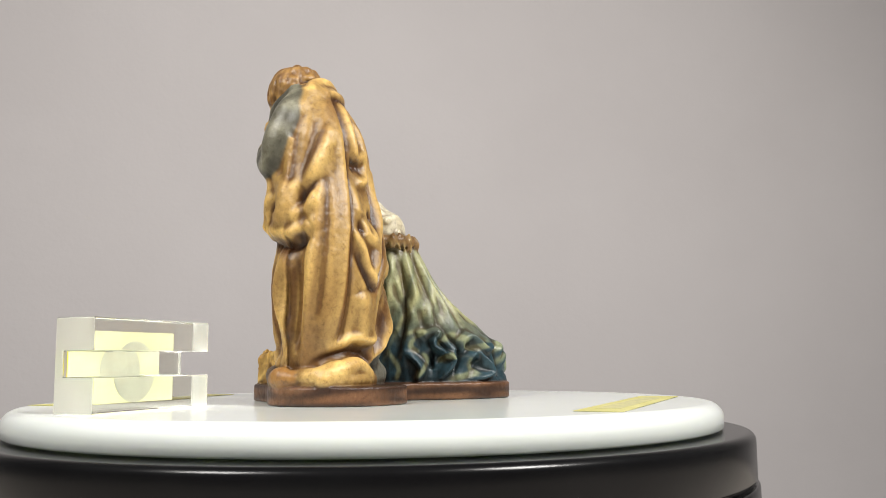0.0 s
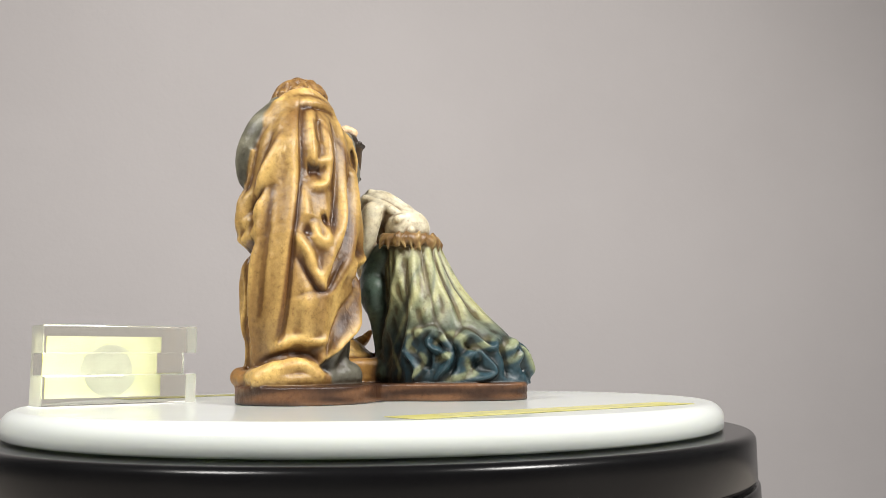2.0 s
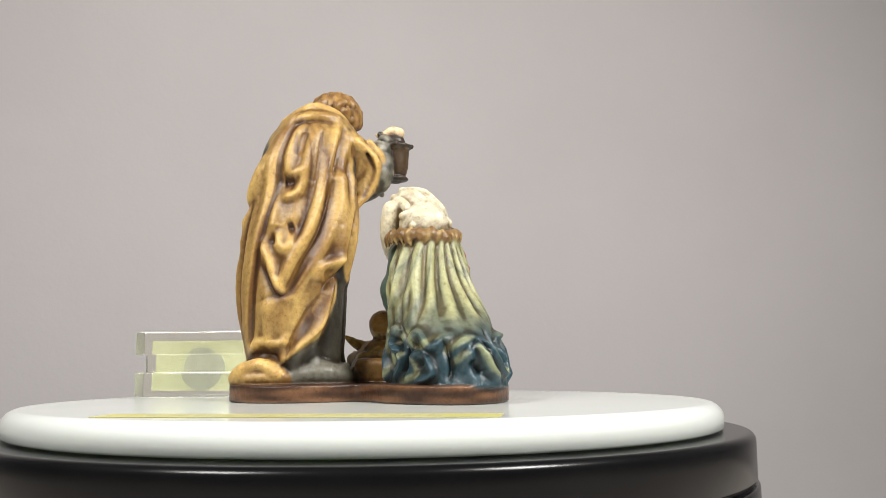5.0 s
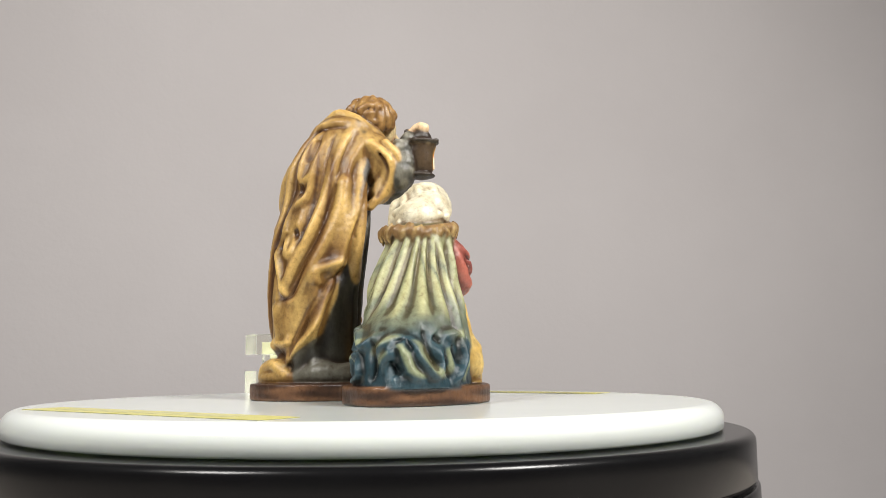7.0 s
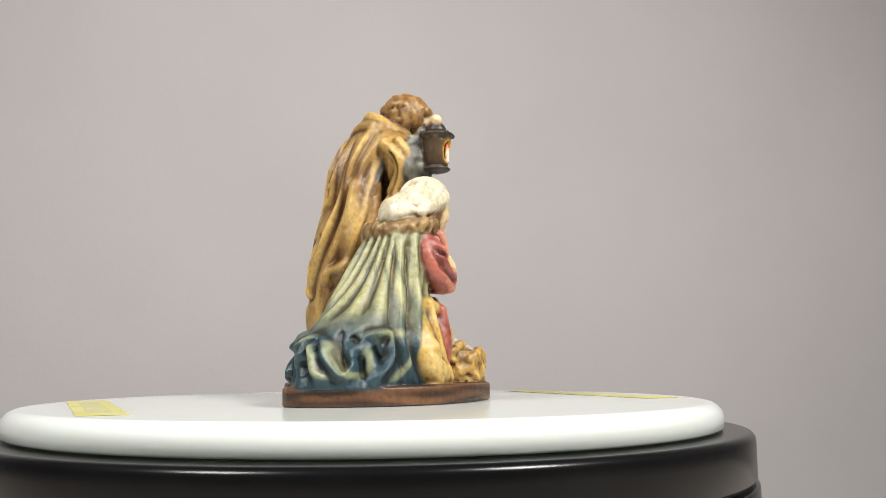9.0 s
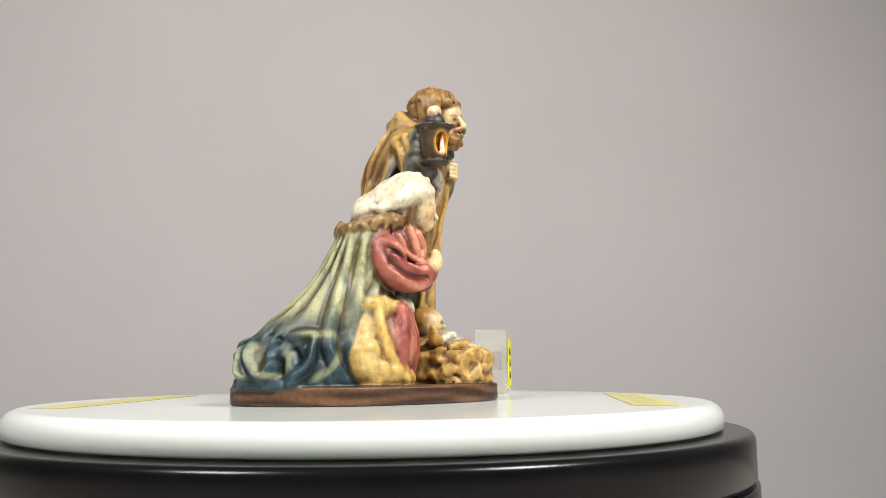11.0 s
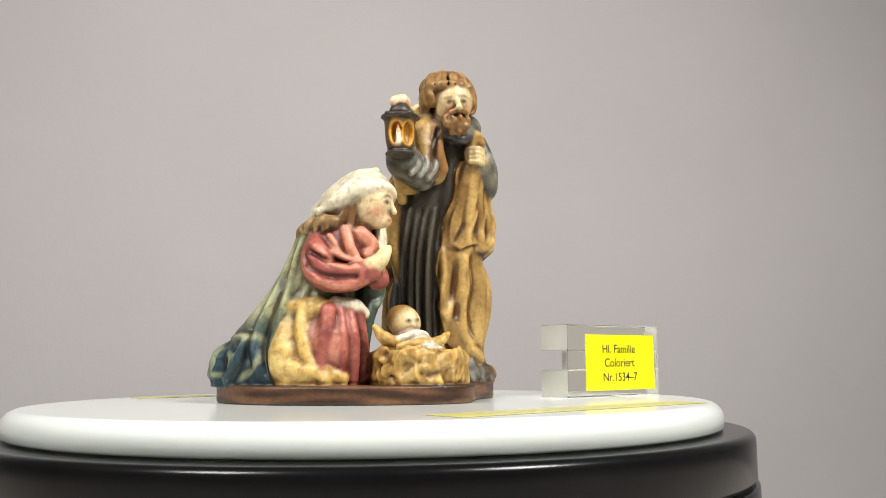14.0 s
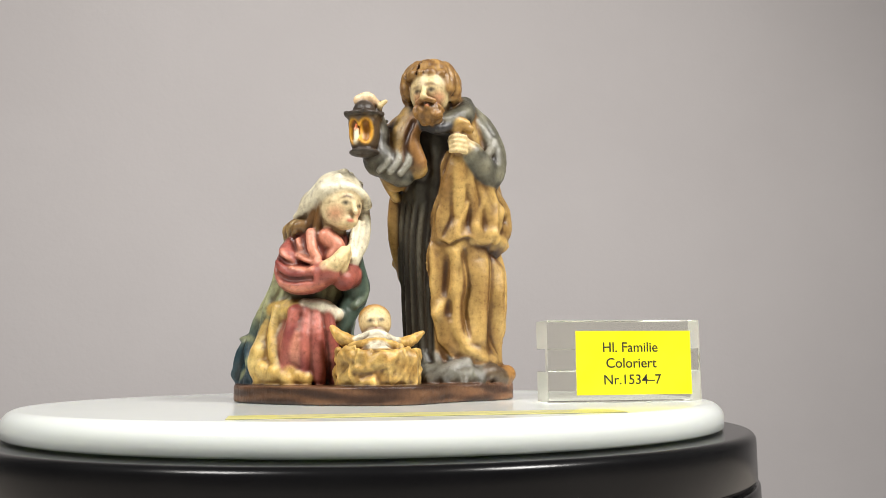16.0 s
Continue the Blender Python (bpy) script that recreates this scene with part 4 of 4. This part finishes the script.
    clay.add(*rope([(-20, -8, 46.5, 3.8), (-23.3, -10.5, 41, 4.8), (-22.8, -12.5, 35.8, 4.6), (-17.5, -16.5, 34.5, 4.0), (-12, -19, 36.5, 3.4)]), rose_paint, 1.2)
    # lighter ropes paint highlights along the sleeve folds
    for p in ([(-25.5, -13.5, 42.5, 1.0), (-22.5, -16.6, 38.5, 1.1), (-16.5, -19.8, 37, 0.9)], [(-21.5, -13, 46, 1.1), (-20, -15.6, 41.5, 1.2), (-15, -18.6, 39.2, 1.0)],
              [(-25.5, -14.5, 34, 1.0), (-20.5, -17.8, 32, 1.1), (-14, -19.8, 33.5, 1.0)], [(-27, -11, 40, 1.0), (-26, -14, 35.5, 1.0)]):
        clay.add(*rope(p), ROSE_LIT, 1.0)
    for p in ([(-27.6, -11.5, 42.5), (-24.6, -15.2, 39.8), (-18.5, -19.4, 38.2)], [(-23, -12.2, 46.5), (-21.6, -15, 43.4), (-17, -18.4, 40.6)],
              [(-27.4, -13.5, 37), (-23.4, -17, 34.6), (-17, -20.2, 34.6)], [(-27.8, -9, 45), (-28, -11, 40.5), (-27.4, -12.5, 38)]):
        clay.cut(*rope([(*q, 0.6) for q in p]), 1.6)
    # painted highlights on the chest folds as well
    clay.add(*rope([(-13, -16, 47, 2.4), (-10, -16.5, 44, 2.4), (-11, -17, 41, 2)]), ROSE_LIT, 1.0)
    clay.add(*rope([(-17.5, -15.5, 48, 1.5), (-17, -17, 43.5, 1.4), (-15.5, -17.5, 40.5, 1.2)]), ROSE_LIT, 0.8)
    clay.add(*rope([(-7.5, -7, 44, 4.0), (-6, -9.5, 37, 4.2)]), GREEN, 1.2)
    clay.add(*rope([(-6.5, -13.5, 36, 3.4), (-8, -17, 34.5, 3.2)]), rose_paint, 1.2)
    # folded hands
    clay.add(*rope([(-12.5, -19.6, 37.2, 2.5), (-9.5, -21, 39.5, 2.3), (-8, -20.8, 42, 1.7)]), SKIN, 0.8)
    clay.add(*rope([(-10, -22.6, 38.6, 0.8), (-7.6, -22, 41.4, 0.8), (-6.6, -20.8, 43.2, 0.7)]), SKIN, 0.4)
    clay.add(*rope([(-9.2, -18.5, 37.5, 2.2), (-7.2, -19.2, 41.8, 1.5)]), SKIN, 0.6)
    # cloak lining, sash and the sleeve on the far side
    clay.add(*rope([(-28, -4.5, 26.6, 2.6), (-24.5, -9.2, 26.4, 2.6), (-19.5, -11.8, 26.4, 2.3)]), gold_paint, 2.2)
    clay.add(*rope([(-19, -12.8, 27.8, 1.8), (-14, -13.6, 27, 2.2), (-10.5, -12.8, 25, 2.0)]), CREAM, 1.0)
    clay.add(*rope([(-28, -4, 25, 2.0), (-30, -5.5, 19, 3.0), (-32, -6.5, 12, 4), (-30.5, -8, 7, 3.6)]), gold_paint, 1.8)
    clay.add(*rope([(-27.5, -9, 27, 1.2), (-28.6, -10.4, 19, 1.2), (-27, -12.5, 12, 1.4), (-22.5, -14.5, 8.5, 1.5), (-18.5, -15.5, 6.8, 1.8)]), gold_paint, 1.2)
    clay.add(*rope([(-31, -9, 7, 2.4), (-26, -12.5, 7, 2.6), (-21, -13, 8, 2.2)]), gold_paint, 1.2)
    for x, y, z, r in ((-19.5, -14.2, 7.6, 2.6), (-22.5, -13.8, 9.4, 2.4), (-26, -12.6, 8.6, 3.0), (-29.5, -9.8, 9, 3.2), (-31.5, -7.5, 14, 3), (-23.5, -15, 6.6, 2.2)):
        clay.add(*ball((x, y, z), (r * 1.2, r, r * 0.9), (x * 9 % 50, y * 7 % 50, 20)), gold_paint, 1.0)
    clay.add(*ball((-26, -7.5, 16), (4.4, 4.0, 9.5)), gold_paint, 2.0)
    clay.add(*ball((-24, -9.8, 13), (5.2, 3.6, 8)), gold_paint, 2.0)
    clay.add(*ball((-4.6, -7.2, 33.2), (3.9, 4.6, 5.2)), GREEN, 1.4)
    clay.add(*rope([(-5.5, -7, 29, 3.6), (-8, -9, 24, 3.2), (-9, -8.5, 16, 2.8), (-6.5, -3, 8, 3)]), GREEN, 1.4)
    clay.add(*rope([(-3.2, -10, 35.5, 1.2), (-2.4, -9, 31, 1.3), (-5, -11, 27.5, 1.1)]), (0.17, 0.22, 0.16), 0.8)
    # head, veil and hair
    clay.add(*rope([(-12.5, -11, 48, 4), (-10.5, -13, 53, 4.2)]), FAIR, 1.0)
    clay.add(*ball((-9.0, -15.6, 55.8), (5.9, 5.7, 6.9), (15, 15, 0)), FAIR, 0.8)
    clay.add(*rope([(-5.3, -19.8, 56.2, 0.45), (-4.7, -20.7, 53.3, 0.75)]), FAIR, 0.9)
    clay.add(*ball((-7.6, -17.2, 51.2), (3.4, 3.4, 2.4)), FAIR, 1.2)
    clay.add(*ball((-6.5, -19.0, 50.9), (1.3, 1.2, 0.8)), FAIR, 0.8)
    clay.stain(*ball((-10.4, -20.4, 53), (2.2, 2.2, 1.8)), (0.80, 0.42, 0.24), 3.0)
    clay.stain(*ball((-3.6, -17.4, 52.6), (1.6, 1.6, 1.6)), (0.80, 0.42, 0.24), 2.5)
    eye(clay, -7.5, -21.1, 55.8, 0.85, 28)
    eye(clay, -3.8, -18.2, 55.2, 0.75, 58)
    clay.stain(*rope([(-9.2, -21.0, 57.0, 0.35), (-7.2, -21.2, 57.9, 0.4), (-6.0, -20.4, 57.5, 0.3)]), BROWN, 0.4)
    clay.stain(*rope([(-4.4, -18.6, 57.2, 0.3), (-3.0, -16.8, 57.0, 0.35)]), BROWN, 0.4)
    clay.stain(*ball((-6.3, -19.9, 51.0), (1.2, 1.2, 0.55), (0, 0, 40)), (0.55, 0.13, 0.08), 0.4)
    clay.add(*ball((-10.0, -13.4, 59.8), (7.5, 7.3, 6.7), (0, -8, -35)), veil_paint, 0.7)
    clay.add(*ball((-14.4, -9.4, 57.2), (7.4, 6.7, 5.6), (0, -20, -30)), veil_paint, 2.0)
    clay.add(*ball((-15.0, -3.8, 53.2), (7.4, 5.9, 6.2)), veil_paint, 1.6)
    clay.add(*rope([(-15, -17.2, 58.8, 1.1), (-10.5, -19.8, 60.6, 0.9), (-5.6, -19.5, 60.6, 0.9), (-2.4, -16, 58.8, 1.2), (-1.6, -11, 57, 1.5)]), veil_paint, 1.6)
    clay.add(*rope([(-21.4, -8.5, 53.6, 1.8), (-17.8, -13.8, 57.2, 1.6), (-13.5, -18, 60.5, 1.6)]), veil_paint, 1.0)
    for p in ([(-19.5, -7.5, 58, 1.0), (-14, -11.5, 63.4, 1.1), (-8, -16, 65.2, 0.9)], [(-18, -3, 55.5, 1.0), (-12.5, -7.5, 62.2, 1.1), (-6.5, -12.5, 65, 0.9)],
              [(-20, -11.5, 56, 0.9), (-15.4, -15.4, 61, 1.0), (-9.5, -18.6, 63.4, 0.9)], [(-13, -1, 54.5, 1.1), (-8.4, -5.5, 59.6, 1.1), (-4, -11.5, 62.6, 0.9)],
              [(-21.4, -6, 54, 0.9), (-18, -2, 52, 1.0), (-13, 1.4, 51.5, 0.9)], [(-20, -8, 52, 0.8), (-16, -1, 56.4, 1.0), (-9.4, -0.6, 55, 0.9)]):
        clay.add(*rope([(x, y, z + 0.2, r + 0.45) for x, y, z, r in p]), veil_paint, 0.35)
    clay.add(*rope([(-4.6, -7.5, 58, 3.4), (-3.2, -7.5, 52, 2.8), (-3.6, -10, 46, 2.5), (-5.6, -13.5, 40.5, 1.8)]), veil_paint, 1.4)
    for k in range(3):
        clay.add(*rope([(-2.6 - 1.4 * k, -10.4 - 0.8 * k, 52, 0.7), (-3.4 - 1.3 * k, -12 - 0.9 * k, 46, 0.8), (-5 - 1.0 * k, -14.6 - 0.6 * k, 41, 0.6)]), veil_paint, 0.5)
    clay.add(*rope([(-14.8, -15.6, 59, 1.1), (-16.4, -14, 54, 1.5), (-18.5, -12.5, 49.5, 1.7)]), HAIR, 0.7)
    clay.add(*rope([(-13.6, -18.2, 60, 0.6), (-14.6, -16.6, 56, 0.9), (-15.6, -15, 51, 1.3), (-16, -15.5, 46.5, 1.0)]), HAIR, 0.6)
    ring = [(-20.5, -12.5, 50.5), (-24, -8.5, 50), (-24, -3, 49), (-22, 1.8, 48), (-17.5, 4.4, 48.5), (-12.5, 4.6, 48.8), (-8, 2.6, 48.5), (-5.2, -2, 49)]
    clay.add(*rope([(x * 0.97 - 0.5, y, z, 1.9) for x, y, z in ring]), (0.24, 0.14, 0.055), 1.2)
    rnd = random.Random(5)
    for (x0, y0, z0), (x1, y1, z1) in zip(ring, ring[1:]):
        for k in range(7):
            t = rnd.random()
            x, y, z = x0 + (x1 - x0) * t, y0 + (y1 - y0) * t, z0 + (z1 - z0) * t + rnd.uniform(-1.0, 0.8)
            o = Vector((x + 15, y + 4, 0)).normalized()
            q = rnd.uniform(0.45, 0.85)
            sx = rnd.uniform(-1.5, 1.5)
            clay.add(*rope([(x + o.x * 0.7 - o.y * sx, y + o.y * 0.7 + o.x * sx, z + rnd.uniform(1.0, 2.2), q * 0.7), (x + o.x * 1.6, y + o.y * 1.6, z + rnd.uniform(-0.6, 0.6), q),
                            (x + o.x * 1.3 + o.y * sx, y + o.y * 1.3 - o.x * sx, z - rnd.uniform(1.2, 2.6), q * 0.6)]), (0.36, 0.245, 0.10) if k % 2 else (0.17, 0.095, 0.035), 0.4)


def crib(clay, ball, rope):
    """The straw crib with the swaddled child."""
    box_ = [(-9.5, -14), (-9, -30), (-4, -34.5), (5, -35.5), (12, -33), (12.5, -15), (7, -9.5), (-5, -9.5)]
    clay.add(*clay.slab(box_, 4.6, 14.5, 2.2), straw_paint, 1.0)
    clay.add(*clay.slab([(-8, -13), (-7.5, -4), (6.5, -4), (9, -12)], 4.6, 12.5, 2.2), (0.36, 0.19, 0.05), 1.5)
    clay.add(*ball((0.8, -16.5, 13.5), (8, 5.5, 5.5)), straw_paint, 2.0)
    clay.add(*rope([(-4.5, -20.5, 16, 2.4), (-8.5, -20.8, 18.2, 1.8), (-11, -20.6, 20.8, 0.9)]), straw_lit, 1.2)
    clay.add(*rope([(6, -20.5, 15.5, 2.3), (10.5, -20.5, 17, 1.7), (14, -19.8, 19.4, 0.8)]), straw_lit, 1.2)
    clay.add(*rope([(0.8, -19, 18, 3.6), (1.2, -24, 15.5, 4), (1.5, -30, 13.6, 3)]), CREAM, 1.6)
    clay.add(*rope([(-4.5, -21.5, 17.4, 1.2), (1, -24.5, 19.2, 1.0), (6.5, -21.5, 17, 1.2)]), CREAM, 0.8)
    clay.add(*rope([(-5.5, -25, 15.4, 1.4), (1, -29, 17, 1.0), (7.5, -25, 15, 1.4)]), straw_lit, 0.9)
    rnd = random.Random(11)
    for k in range(70):
        a = rnd.uniform(-200, 30)
        x, y, z = 1.5 + 10.7 * math.cos(radians(a)), -24 + 10.9 * math.sin(radians(a)), rnd.uniform(5.5, 14.5)
        u = radians(a + 90)
        n = rnd.uniform(0.8, 2.2)
        dz = rnd.uniform(-1.4, 1.4)
        clay.add(*rope([(x - n * math.cos(u), y - n * math.sin(u), z - dz, 0.5), (x + 0.5 * math.cos(radians(a)), y + 0.5 * math.sin(radians(a)), z, rnd.uniform(0.5, 0.9)),
                        (x + n * math.cos(u), y + n * math.sin(u), z + dz, 0.5)]), straw_lit if k % 3 else straw_paint, 1.3)
    clay.add(*ball((0.8, -17.2, 22.2), (4.5, 4.5, 4.7)), SKIN, 0.7)
    clay.add(*ball((0.6, -16.0, 23.4), (4.6, 4.3, 4.2)), (0.46, 0.24, 0.06), 0.5)
    clay.add(*ball((0.9, -21.7, 21.6), (0.7, 0.7, 0.7)), SKIN, 0.6)
    eye(clay, -0.5, -21.4, 22.6, 0.6, -6)
    eye(clay, 2.4, -21.2, 22.9, 0.6, 14)
    clay.stain(*ball((1.0, -21.6, 20.6), (0.7, 0.8, 0.35)), (0.55, 0.14, 0.08), 0.4)


def figure_paint():
    m, n, l, b = material("painted_resin", 0.36, 0.0, 0.0, 0.0)
    v = n.new("ShaderNodeAttribute")
    v.attribute_name = "paint"
    t = noise_tex(n, l, 650, 9.0, 0.72)
    r = ramp(n, l, t.outputs["Fac"], [(0.30, (0.44, 0.38, 0.33)), (0.45, (0.80, 0.78, 0.75)), (0.58, (0.94, 0.94, 0.92)), (0.74, (1.12, 1.12, 1.10))])
    mx = n.new("ShaderNodeMix")
    mx.data_type, mx.blend_type = "RGBA", "MULTIPLY"
    mx.inputs["Factor"].default_value = 0.95
    t3 = noise_tex(n, l, 160, 6.0, 0.65, (1.0, 1.0, 0.5))
    r3 = ramp(n, l, t3.outputs["Fac"], [(0.34, (0.66, 0.60, 0.54)), (0.50, (0.96, 0.95, 0.94)), (0.70, (1.10, 1.10, 1.06))])
    worn = n.new("ShaderNodeMix")
    worn.data_type, worn.blend_type = "RGBA", "MULTIPLY"
    worn.inputs["Factor"].default_value = 0.4
    l.new(v.outputs["Color"], worn.inputs["A"])
    l.new(r3.outputs["Color"], worn.inputs["B"])
    l.new(worn.outputs["Result"], mx.inputs["A"])
    l.new(r.outputs["Color"], mx.inputs["B"])
    l.new(mx.outputs["Result"], b.inputs["Base Color"])
    t2 = noise_tex(n, l, 1300, 6.0, 0.7, (1.0, 1.0, 0.45))
    bump(n, l, b, t2.outputs["Fac"], 0.6, 0.00028)
    return m


MAT_FIGURE = figure_paint()
STEP = 0.36
FIGURE = build_figurine()


# ---- what turns ----
def motions():
    """All that stands on the disc turns with it, clockwise as seen from above, at 15 degrees a second."""
    for ob in [DISC, SIGN, FIGURE, *STRIPS]:
        rest = ob.matrix_world.copy() if ob.parent is None else ob.matrix_basis.copy()
        walk(ob, [(t, Matrix.Rotation(radians(15.0 * (16 - t)), 4, "Z") @ rest) for t in range(0, 17)])


motions()
